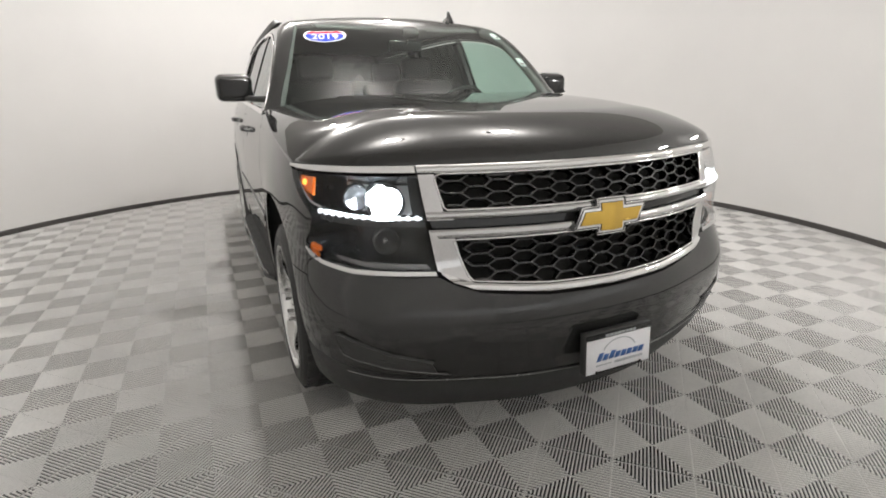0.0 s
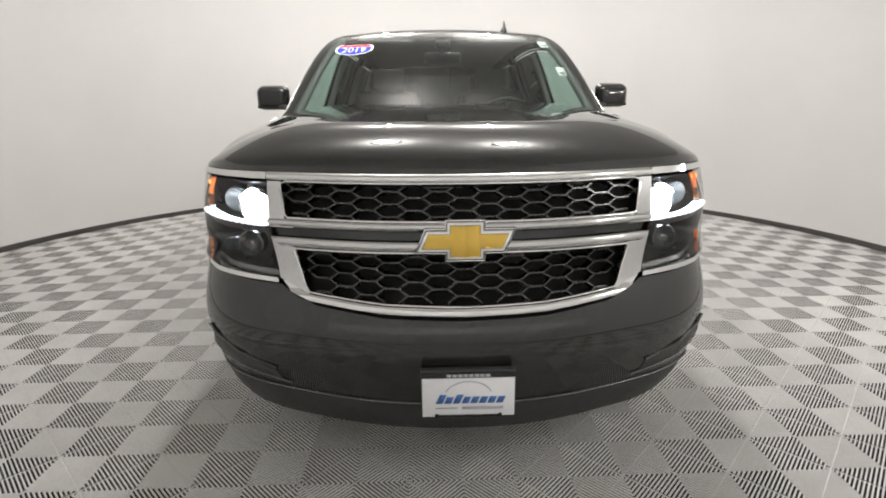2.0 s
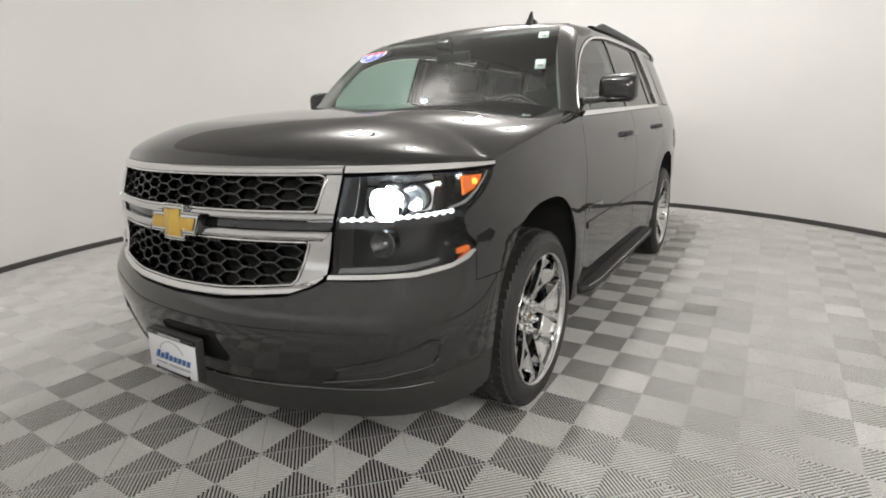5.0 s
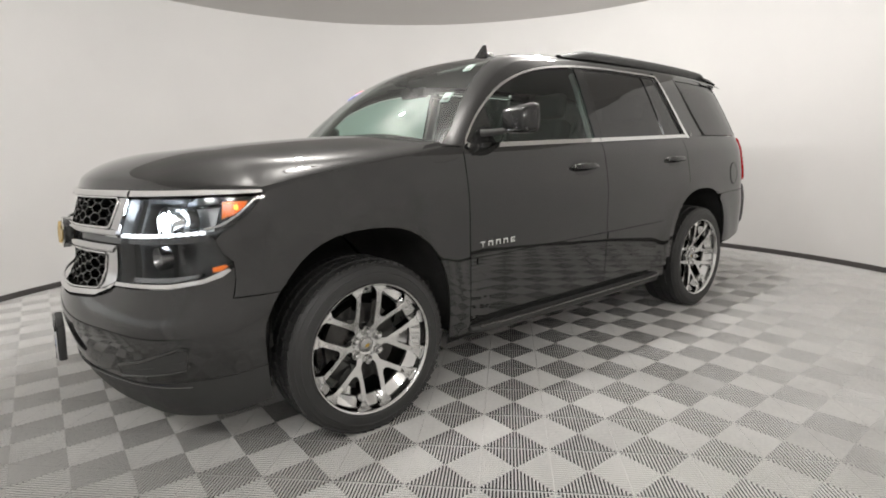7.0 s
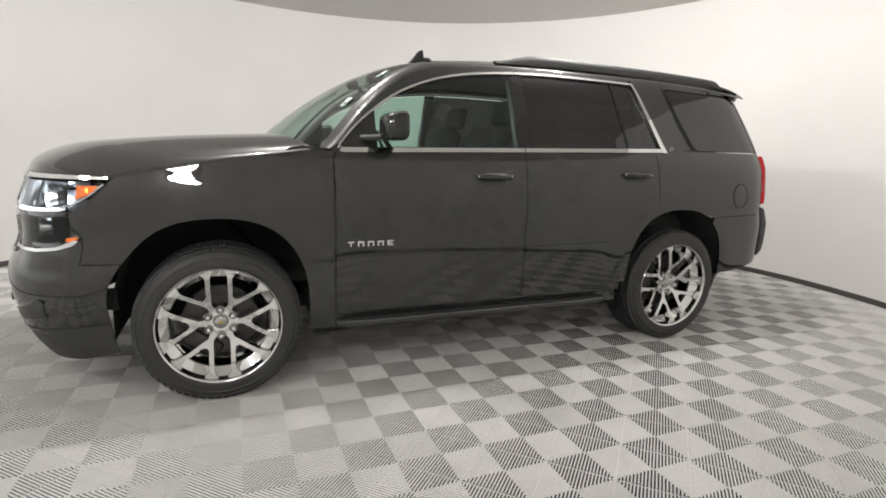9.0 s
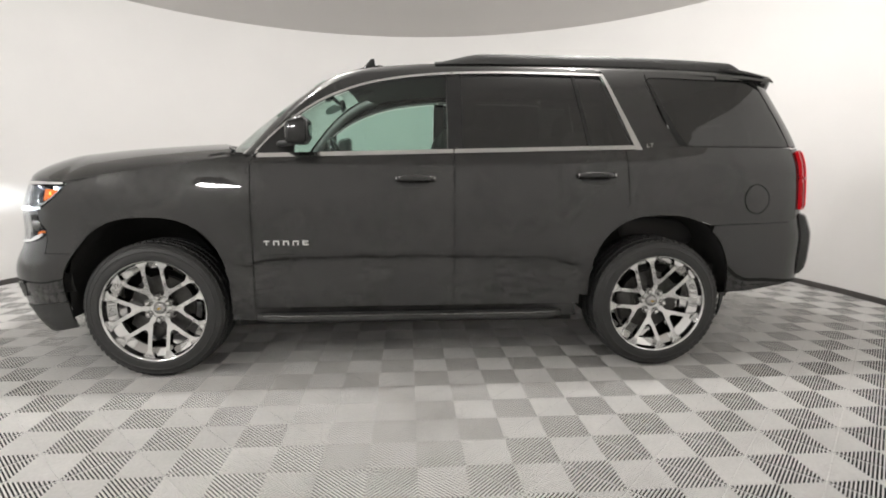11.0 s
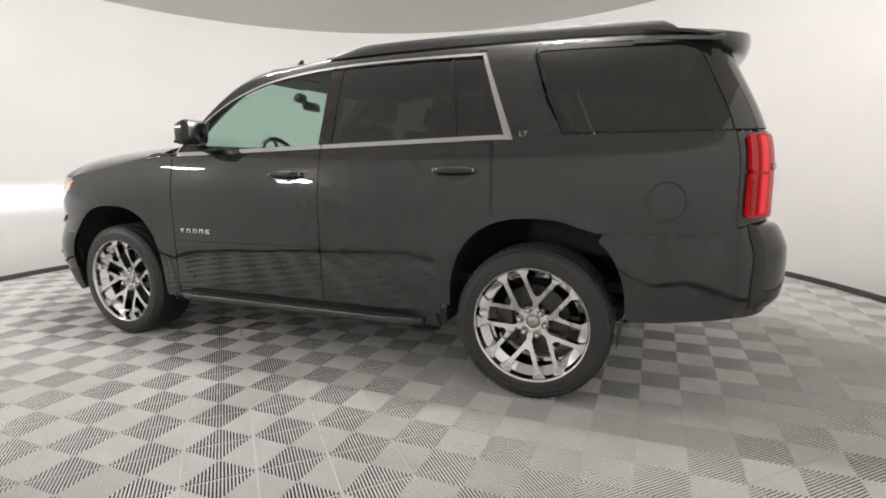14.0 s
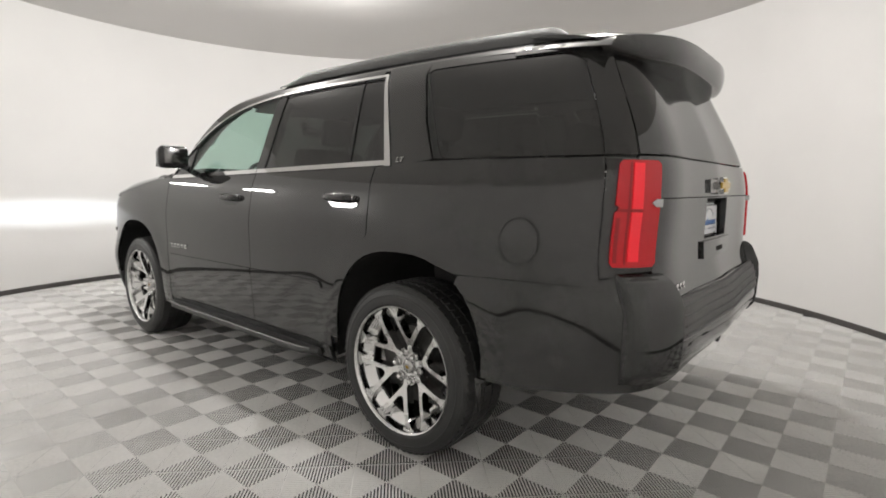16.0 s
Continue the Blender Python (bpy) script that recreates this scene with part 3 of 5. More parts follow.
# hood
HOOD_TOP = Curve([1.0, 1.116, 1.476, 1.888, 2.185, 2.30, 2.37, 2.42], [1.366, 1.362, 1.345, 1.313, 1.277, 1.264, 1.255, 1.248])
HOOD_SIDE = Curve(np.linspace(1.0, 1.93, 20), [shell(side(x), fender_top(x))[1] for x in np.linspace(1.0, 1.93, 20)])
HOOD_CORNER = HOOD_SIDE(1.93)


def hood_fn(u, v):
    b0 = math.sin(math.pi / 2 * (-1 + 2 * v))
    f, g = shell(1.225 * abs(b0), 1.133), shell(1.225 * abs(b0) + .01, 1.133)
    tip = shell(1.225, 1.133)[1]
    d = f.y / tip
    across = abs(g.y - f.y) / max(1e-6, math.hypot(g.x - f.x, g.y - f.y))
    xr = 1.25 - .29 * d * d + .05 * d ** 6
    u = .35 * u * u + .65 * u
    x = f.x + (xr - f.x) * u
    y = d * (HOOD_SIDE(x) if x < 1.93 else HOOD_CORNER)
    zt = HOOD_TOP(min(2.42, x + .02 * d * d))
    ze = fender_top(x) + .002 if x < 1.93 else 1.133
    back = smooth(0, .5, f.x - x)
    crest = (.008 * math.exp(-((d - .62) / .16) ** 2) - .006 * math.exp(-(d / .45) ** 4)) * back
    reach = min(1.0, (f.x - x) * (.3 + .7 * across) / .30)
    roll = math.sqrt(max(0.0, 1 - (1 - reach) ** 2))
    z = ze + (zt + crest - ze) * max(0.0, 1 - d ** 2.8) ** .62 * roll
    return Vector((x, math.copysign(y, b0), z))


part("hood", grid_surface(hood_fn, 50, 96, .02, (0, 0, 1), (0, 0, 1)), M_PAINT, CAR)


def cowl_end(sg):
    poly = [(side(.93), 1.20), (side(.93), 1.280), (side(1.0), 1.288), (side(1.06), 1.292), (side(1.12), 1.280), (side(1.17), 1.24), (side(1.17), 1.17)]
    skin("fender_end", mir(poly, sg), M_PAINT, out=-.005, thick=.02)


both(cowl_end)

# ---- windows and their bright trim ----


def windows(sg):
    fd, rd = DOORS[sg]
    fx = np.linspace(.845, -.20, 16)
    w = [(side(x), DLO_TOP(x) - .012) for x in fx] + [(side(x), belt(x) + .018) for x in fx[::-1]]
    g = skin("window", mir(w, sg), M_GREEN, fd, -.012, .004, label="light green-tinted door glass")
    g.visible_shadow = False
    rx = np.linspace(-.285, -1.14, 12)
    w = [(side(x), DLO_TOP(x) - .012) for x in rx] + [(side(dlo_rear(z) + .03), z) for z in (1.74, 1.6, 1.45, belt(-1.3) + .02)] + \
        [(side(x), belt(x) + .018) for x in rx[::-1]]
    g = skin("window", mir(w, sg), M_DARKGLASS, rd, -.012, .004, label="dark tinted door glass")
    g.visible_shadow = False
    # centre pillar, black
    w = [(side(-.205), DLO_TOP(-.2) - .008), (side(-.29), DLO_TOP(-.29) - .008), (side(-.29), belt(-.29) + .014), (side(-.205), belt(-.2) + .014)]
    skin("centre_pillar", mir(w, sg), M_BLACK, CAR, -.006, .01)
    w = [(side(-.965), DLO_TOP(-.965) - .010), (side(-.985), DLO_TOP(-.985) - .010), (side(-1.055), belt(-1.06) + .016), (side(-1.035), belt(-1.03) + .016)]
    skin("window_divider", mir(w, sg), M_BLACK, rd, -.006, .008)
    # chrome surround in four runs
    xs = np.linspace(.87, -1.16, 40)
    low_f = [(side(x), belt(x) + .014) for x in np.linspace(.80, MID_SHUT + .003, 12)]
    low_f += [(side(x), belt(x) - .010) for x in np.linspace(MID_SHUT + .003, .86, 12)] + [(side(.872), 1.268), (side(.86), 1.285)]
    skin("chrome_strip", mir(low_f, sg), M_CHROME, fd, .005, .012, (.06, .03), "bright chrome window strip")
    low_r = [(side(x), belt(x) + .014) for x in np.linspace(MID_SHUT - .003, -1.30, 12)]
    low_r += [(side(x), belt(x) - .010) for x in np.linspace(-1.34, MID_SHUT - .003, 12)]
    skin("chrome_strip", mir(low_r, sg), M_CHROME, rd, .005, .012, (.06, .03), "bright chrome window strip")
    tf = [x for x in xs if x > MID_SHUT] + [MID_SHUT + .003]
    up_f = [(side(x), DLO_TOP(x) + .007) for x in tf] + [(side(x), DLO_TOP(x) - .007) for x in tf[::-1]]
    skin("chrome_strip", mir([(side(.885), 1.278)] + up_f[0:] + [(side(.855), 1.29)], sg), M_CHROME, fd, .005, .012, (.06, .03), "bright chrome window strip")
    tr = [MID_SHUT - .003] + [x for x in xs if x < MID_SHUT - .01]
    up_r = [(side(x), DLO_TOP(x) + .007) for x in tr] + [(side(x), DLO_TOP(x) - .007) for x in tr[::-1]]
    skin("chrome_strip", mir(up_r, sg), M_CHROME, rd, .005, .012, (.06, .03), "bright chrome window strip")
    zs = np.linspace(1.312, 1.768, 10)
    wid = lambda z: .040 - .020 * (z - 1.31) / .45
    up = [(side(dlo_rear(z) - .006), z) for z in zs] + [(side(dlo_rear(z) - .006 + wid(z)), z) for z in zs[::-1]]
    skin("chrome_strip", mir(up, sg), M_CHROME, rd, .006, .014, (.03, .05), "broad bright chrome pillar strip")


both(windows)

# rear window
rw = [(5.640, 1.345), (5.640, 1.785), (LEN, 1.79)]
poly = rw + [(2 * LEN - a, b) for a, b in rw[:-1]][::-1] + [(LEN, 1.342)]
g = skin("rear_window", poly, M_DARKGLASS, out=-.003, thick=.006, label="dark tinted rear window")
g.visible_shadow = False

# dark inner body under the skin, and wheel housings


def core(u, v):
    s_ = -LEN + 2 * LEN * u
    x = shell(s_, .9)[0]
    low = .28 if x > -1.75 else .50
    z = low + ((1.22 if x < .9 else 1.07) - low) * v
    return shell(s_, z, -.035)


def wheel_hole(x, z):
    return any(abs(x - wx) < .47 and z < .93 for wx in (1.473, -1.473))


bm = grid_surface(core, 150, 14)
def behind_plate(c):
    return c.x < -2.3 and abs(c.y) < .26 and .95 < c.z < 1.22


def open_nose(c):
    return c.x > 1.85 and .69 < c.z < 1.13


bmesh.ops.delete(bm, geom=[f for f in bm.faces if wheel_hole(f.calc_center_median().x, f.calc_center_median().z) or open_nose(f.calc_center_median()) or behind_plate(f.calc_center_median())], context="FACES")
part("inner_body", bm, M_CORE, CAR)
for wx in (1.473, -1.473):
    def well(sg, wx=wx):
        n = 20
        bm = bmesh.new()
        ring = []
        for i in range(n + 1):
            a = math.pi * i / n
            c, s_ = math.cos(a), math.sin(a)
            x, z = wx + .455 * math.copysign(abs(c) ** .8, c), .44 + .50 * abs(s_) ** .85
            yo = shell(side(x), max(z, .32))[1] - .012
            ring.append([bm.verts.new((x, sg * yy, z)) for yy in (yo, .62)])
        for k, at in ((0, 0), (-1, len(ring))):
            a_, b_ = ring[k]
            low_z = .36 if wx > 0 or k == 0 else .425
            ring.insert(at, [bm.verts.new((a_.co.x, a_.co.y, low_z)), bm.verts.new((b_.co.x, b_.co.y, low_z))])
        for a, b in zip(ring, ring[1:]):
            bm.faces.new((a[0], b[0], b[1], a[1]))
        bm.faces.new([r_[1] for r_ in ring])
        part("wheel_housing", bm, M_CORE, CAR)
    both(well)
part("underbody", boxed((3.7, 1.25, .12), Matrix.Translation((-.05, 0, .40)), .04), M_CORE, CAR)
part("floor_pan", boxed((3.3, 1.66, .05), Matrix.Translation((-.45, 0, .58)), .01), M_CORE, CAR)
# ---- wheels ----


def wheel_proto():
    w = thing("wheel", "", "")
    R = .402
    prof = [(.285, -.115), (.292, -.122), (.33, -.128), (.37, -.126), (.391, -.117), (R - .003, -.100), (R, -.05), (R, 0), (R, .05), (R - .003, .103),
            (.391, .124), (.37, .139), (.345, .146), (.320, .146), (.304, .141), (.297, .132)]
    part("tyre", lathe(prof, 72), M_RUBBER, w, "black road tyre")
    bm = bmesh.new()
    # tread blocks and shoulder lugs
    for k in range(64):
        a = 2 * math.pi * k / 64
        for y, wd, skew in ((-.105, .036, .25), (-.06, .034, -.2), (0, .038, .2), (.06, .034, -.2), (.105, .036, .25)):
            m = Matrix.Rotation(-a, 4, "Y") @ Matrix.Translation((R + .0005 - (.007 if abs(y) > .1 else 0), y, 0)) @ Matrix.Rotation(skew, 4, "X")
            box(bm, (.009, wd, .0325), m)
    part("tread", bm, M_RUBBER, w, soft=False)
    for rr_, yy_ in ((.352, .1448), (.378, .1345), (.313, .1440)):
        part("sidewall_ridge", lathe([(rr_ - .005, yy_), (rr_, yy_ + .0028), (rr_ + .005, yy_ - .0012)], 72), M_RUBBER, w)
    # chrome rim: barrel, lip
    part("rim", lathe([(.266, -.13), (.246, -.06), (.243, .045), (.2435, .0650), (.245, .0665), (.2500, .0700), (.2835, .0950), (.2860, .0968), (.2875, .0990), (.2890, .118), (.291, .134), (.296, .1435), (.3015, .1455), (.304, .142), (.300, .11), (.274, -.13)], 96), M_WHEEL, w, "polished chrome rim with split spokes")
    # face: hub and six split spokes
    part("hub", lathe([(0, .066), (.036, .066), (.040, .068), (.060, .070), (.070, .064), (.074, .05), (.082, .0), (0, 0)], 48), M_WHEEL, w)
    # flat-faced split spokes with chamfered edges
    # the slot between two neighbours keeps one width out to the rim: an offset from the slot's middle line
    half = [(.045, .027), (.072, .0195), (.088, .0145)]
    half += [(.866 * s_ + .5 * h, .5 * s_ - .866 * h) for s_, h in ((.097, .0400), (.13, .0405), (.17, .041), (.21, .041), (.246, .0405), (.264, .037), (.276, .031), (.2835, .024), (.2905, .023))]
    half += [(.287, .060), (.276, .0605), (.262, .0640), (.246, .0660)]
    half += [(.866 * s_ + .5 * h, .5 * s_ - .866 * h) for s_, h in ((.238, .0635), (.21, .0635), (.17, .0635), (.148, .0625))]
    outline = half + [(.1485, .0075), (.1485, -.0075)] + [(r_, -t_) for r_, t_ in half[::-1]]

    def face_y(r_):
        return .078 + .056 * smooth(.04, .27, r_) + .004 * math.sin(math.pi * min(1, r_ / .27))
    for k in range(6):
        bm = bmesh.new()
        f = bm.faces.new([bm.verts.new((r_, 0, t_)) for r_, t_ in outline])
        f.normal_update()
        if f.normal.y < 0:
            f.normal_flip()
        rim_v = list(f.verts)
        rim_e = list(f.edges)
        bmesh.ops.inset_region(bm, faces=[f], thickness=.0030, use_even_offset=True)
        for v in rim_v:
            v.co.y -= .009
        inner = max(bm.faces, key=lambda q: len(q.verts))
        edge_v = list(inner.verts)
        bmesh.ops.inset_region(bm, faces=[inner], thickness=.0038, use_even_offset=True)
        for v in edge_v:
            v.co.y -= .0035
        ex = bmesh.ops.extrude_edge_only(bm, edges=rim_e)
        for v in ex["geom"]:
            if isinstance(v, bmesh.types.BMVert):
                v.co.y -= .044
        bmesh.ops.triangulate(bm, faces=[q for q in bm.faces if len(q.verts) > 4])
        for v in bm.verts:
            v.co.y += face_y(v.co.x)
        bmesh.ops.recalc_face_normals(bm, faces=bm.faces)
        bmesh.ops.rotate(bm, verts=bm.verts, cent=(0, 0, 0), matrix=Matrix.Rotation(-(math.pi / 3 * k + math.pi / 6), 3, "Y"))
        part("spoke", bm, M_WHEEL, w, soft=False)
    for k in range(6):
        a = math.pi / 3 * k
        bm = lathe([(0, .104), (.008, .104), (.0115, .098), (.012, .080), (.016, .074)], 14)
        bmesh.ops.translate(bm, verts=bm.verts, vec=(.069 * math.cos(a), -.004, .069 * math.sin(a)))
        part("lug_nut", bm, M_WHEEL, w)
        bm = lathe([(.0145, .070), (.0165, .081), (.0195, .083), (.0225, .080), (.0235, .02)], 24)
        bmesh.ops.translate(bm, verts=bm.verts, vec=(.069 * math.cos(a), 0, .069 * math.sin(a)))
        part("lug_boss", bm, M_WHEEL, w)
    part("centre_cap", lathe([(0, .080), (.026, .080), (.034, .074), (.035, .06)], 32), M_SATIN, w)
    bm = bmesh.new()
    for sx, sz_ in ((.024, .007), (.009, .014)):
        box(bm, (sx, .003, sz_), Matrix.Translation((0, .0815, 0)), .001, 1)
    part("cap_badge", bm, M_GOLD, w)
    part("brake_disc", lathe([(.09, .02), (.185, .02), (.188, .014), (.188, -.006), (.09, -.006)], 48), M_STEEL, w)
    bm = boxed((.10, .07, .20), Matrix.Rotation(.4, 4, "Y") @ Matrix.Translation((.155, .0, 0)), .018)
    part("brake_caliper", bm, M_STEEL, w)
    for o in w.children:
        o.data.transform(Matrix.Diagonal((.975, 1, .975, 1)))
    return w


PROTO = wheel_proto()
SPIN = {(1, 1): 30, (-1, 1): -9, (1, -1): 20, (-1, -1): 33}
first = True
for fx_ in (1, -1):
    for sg in (1, -1):
        m = Matrix.Translation((1.473 * fx_, .865 * sg, .396)) @ Matrix.Rotation(0 if sg > 0 else math.pi, 4, "Z") @ Matrix.Rotation(radians(SPIN[(fx_, sg)]), 4, "Y")
        if first:
            PROTO.matrix_world = m
            PROTO.parent = CAR
            first = False
        else:
            copy_thing(PROTO, m).parent = CAR
for o in bpy.data.objects:
    if o.name.startswith("wheel") and o.type == "EMPTY":
        for key in ("label", "category", "group", "kind"):
            if key in o:
                del o[key]
        o["label"] = "chrome split-spoke wheel with black tyre"
# ---- nose: bright grille surround, mesh, badge ----
GRILLE = skin("grille", [(-.66, .70), (.66, .70), (.69, 1.10), (-.69, 1.10)], M_CORE, out=-.055, thick=.01, label="black grille with chrome frame")


def sym(poly):
    """A closed outline from its right half, given top to bottom."""
    return poly + flip(poly)[::-1]


def bar(name, poly, mat=M_CHROME, out=.010, thick=.045, parent=GRILLE, label="", bulge=.010, mid=None):
    """A grille bar with a rounded face: mid(s) gives its middle height and half height."""
    def fn(a, b, o):
        k = 0.0
        if mid and o > out - .001:
            zc, hh = mid(abs(a))
            k = bulge * (max(0.0, 1 - ((b - zc) / hh) ** 2) ** .6 - .5)
        return shell(a, b, o + k)
    return part(name, flat_patch(poly, fn, (.05, .005 if mid else .04), thick, out), mat, parent, label)


bar("top_bar", sym([(.660, 1.128), (.656, 1.104)]), mid=lambda a: (1.116, .013), label="chrome bar under the bonnet edge")
bar("upper_crossbar", sym([(.640, .984), (.637, .960)]), M_BARS, mid=lambda a: (.972, .013), label="chrome crossbar")
bar("lower_crossbar", sym([(.632, .926), (.60, .896)]), M_BARS, mid=lambda a: (.911, .016), label="chrome crossbar")
bar("lower_bar",
    [(0, .716), (.25, .721), (.50, .742), (.585, .80), (.60, .775), (.565, .745), (.50, .722), (.25, .700), (0, .694), (-.25, .700), (-.50, .722), (-.565, .745), (-.60, .775), (-.585, .80), (-.50, .742), (-.25, .721)],
    mid=lambda a: (.705 + .028 * (a / .5) ** 2, .014), label="chrome lower edge")


def uprights(sg):
    bar("upright", mir([(.605, 1.10), (.655, 1.10), (.637, .957), (.552, .957), (.585, .985)], sg), M_BARS, .008)
    bar("upright", mir([(.552, .894), (.60, .926), (.634, .926), (.610, .785), (.58, .772), (.50, .742), (.515, .76)], sg), M_BARS, .008)


both(uprights)


def trim_line(pts):
    fine = []
    for p, q in zip(pts, pts[1:]):
        n = max(1, int(math.hypot(p[0] - q[0], p[1] - q[1]) / .05))
        fine += [shell(p[0] + (q[0] - p[0]) * i / n, p[1] + (q[1] - p[1]) * i / n, .010) for i in range(n)]
    part("opening_trim", sweep(fine + [fine[0]], .0042, 6), M_CHROME, GRILLE, "thin bright line round the opening")


up_half = [(0, 1.100), (.585, 1.100), (.602, 1.092), (.604, 1.082), (.582, .996), (.572, .988), (0, .987)]
trim_line(up_half + flip(up_half[1:-1])[::-1] + up_half[:1])
lo_half = [(0, .893), (.545, .891), (.556, .884), (.515, .765), (.50, .748), (.25, .727), (0, .721)]
trim_line(lo_half + flip(lo_half[1:-1])[::-1] + lo_half[:1])
bar("centre_slot", sym([(.63, .955), (.62, .928)]), M_BLACK, -.012, .02)


def hex_mesh(name, z0, z1, e0, e1, rows, shift):
    """Long hexagons as one lattice, kept inside a trapezium."""
    bm = bmesh.new()
    pitch, h = .078, (z1 - z0) / rows
    n = 9

    def inside(s_, z):
        t = (z - z0) / (z1 - z0)
        return abs(s_) < e0 + (e1 - e0) * t

    def strut(p, q):
        if not (inside(*p) and inside(*q)):
            return
        a, b = shell(p[0], p[1], -.012), shell(q[0], q[1], -.012)
        c, d = shell(p[0], p[1], -.04), shell(q[0], q[1], -.04)
        up = Vector((0, 0, 1)).cross(b - a)
        nrm = (b - a).cross(a - c).normalized() * .0042
        vs = [bm.verts.new(v) for v in (a - nrm * .6, b - nrm * .6, b + nrm * .6, a + nrm * .6, c - nrm, d - nrm, d + nrm, c + nrm)]
        for f in ((0, 1, 2, 3), (0, 4, 5, 1), (3, 2, 6, 7)):
            bm.faces.new([vs[i] for i in f])
    for c in range(-n, n + 1):
        for r in range(-1, rows + 1):
            s_ = c * pitch
            z = z0 + h * (r + .5 + (.5 if (c + shift) % 2 else 0))
            fl, k = .024, .020
            # flat top and both slopes of the cell's upper edge
            strut((s_ - fl, z + h / 2), (s_ + fl, z + h / 2)) if z0 < z + h / 2 < z1 else None
            if z0 < z + h / 2 < z1 + h * .5:
                for dx in (-1, 1):
                    p, q = (s_ + dx * fl, z + h / 2), (s_ + dx * (pitch - fl), z)
                    if z0 <= q[1] <= z1 and p[1] <= z1:
                        strut(p, q)
                    p2, q2 = (s_ + dx * fl, z + h / 2), (s_ + dx * (pitch - fl), z + h)
                    if z0 <= p2[1] and q2[1] <= z1:
                        strut(p2, q2)
    bmesh.ops.recalc_face_normals(bm, faces=bm.faces)
    part(name, bm, M_LATTICE, GRILLE, "dark honeycomb lattice", soft=False)


hex_mesh("grille_mesh", .985, 1.10, .585, .61, 3, 0)
hex_mesh("grille_mesh", .735, .893, .51, .555, 4, 1)


def bowtie(k):
    return [(-.052 * k, .051 * k), (.052 * k, .051 * k), (.052 * k, .023 * k), (.150 * k, .023 * k), (.128 * k, -.023 * k), (.052 * k, -.023 * k),
            (.052 * k, -.051 * k), (-.052 * k, -.051 * k), (-.052 * k, -.023 * k), (-.150 * k, -.023 * k), (-.128 * k, .023 * k), (-.052 * k, .023 * k)]


def grown(poly, d):
    """The outline moved outwards by d at every corner."""
    res = []
    for p, q, r in zip(poly[-1:] + poly[:-1], poly, poly[1:] + poly[:1]):
        u = Vector((q[0] - p[0], q[1] - p[1])).normalized()
        v = Vector((r[0] - q[0], r[1] - q[1])).normalized()
        m = Vector((-u.y - v.y, u.x + v.x)) * (d / (1 + u.dot(v)))
        res.append((q[0] + m.x, q[1] + m.y))
    return res


# chrome rim, sloping chrome inside it, a dark seam, and the gold face folded along its middle
TIE = [(a * .90, b * .89 + .932) for a, b in bowtie(.96)]
bar("badge_frame", grown(TIE, .0165), M_DARKCHROME, .028, .03, label="chrome badge surround")
rim_pts = [shell(a, b, .031) for a, b in grown(TIE, .0145)]
part("badge_rim", sweep(rim_pts + rim_pts[:1], .0030, 8), M_CHROME, GRILLE)
part("badge_bed", flat_patch(grown(TIE, .0085), shell, (.03, .03), .010, .032), M_CHROME, GRILLE)
part("badge_seam", flat_patch(grown(TIE, .0018), shell, (.03, .03), .006, .0335), M_DARKCHROME, GRILLE)
bm = flat_patch(TIE, shell, (.006, .03), .010, .036)
for v in bm.verts:
    v.co.x += .009 * max(0.0, 1 - abs(v.co.y) / .042)
part("badge", bm, M_GOLD, GRILLE, "gold cross-shaped badge")


# ---- headlights ----
LAMP_POLY = [(.662, 1.096), (.95, 1.10)] + LAMP_OUT + [(1.07, .826), (1.0, .80), (.88, .78), (.70, .771), (.617, .770), (.642, .95)]


def ball(sg, s_, z, out, profile, mat, name, parent, label="", n=28):
    """A turned piece that looks forward, set into the skin."""
    bm = lathe(profile, n)
    c = shell(sg * s_, z, out)
    bmesh.ops.transform(bm, verts=bm.verts, matrix=Matrix.Translation(c) @ Matrix.Rotation(radians(-90 + sg * 10), 4, "Z"))
    return part(name, bm, mat, parent, label)


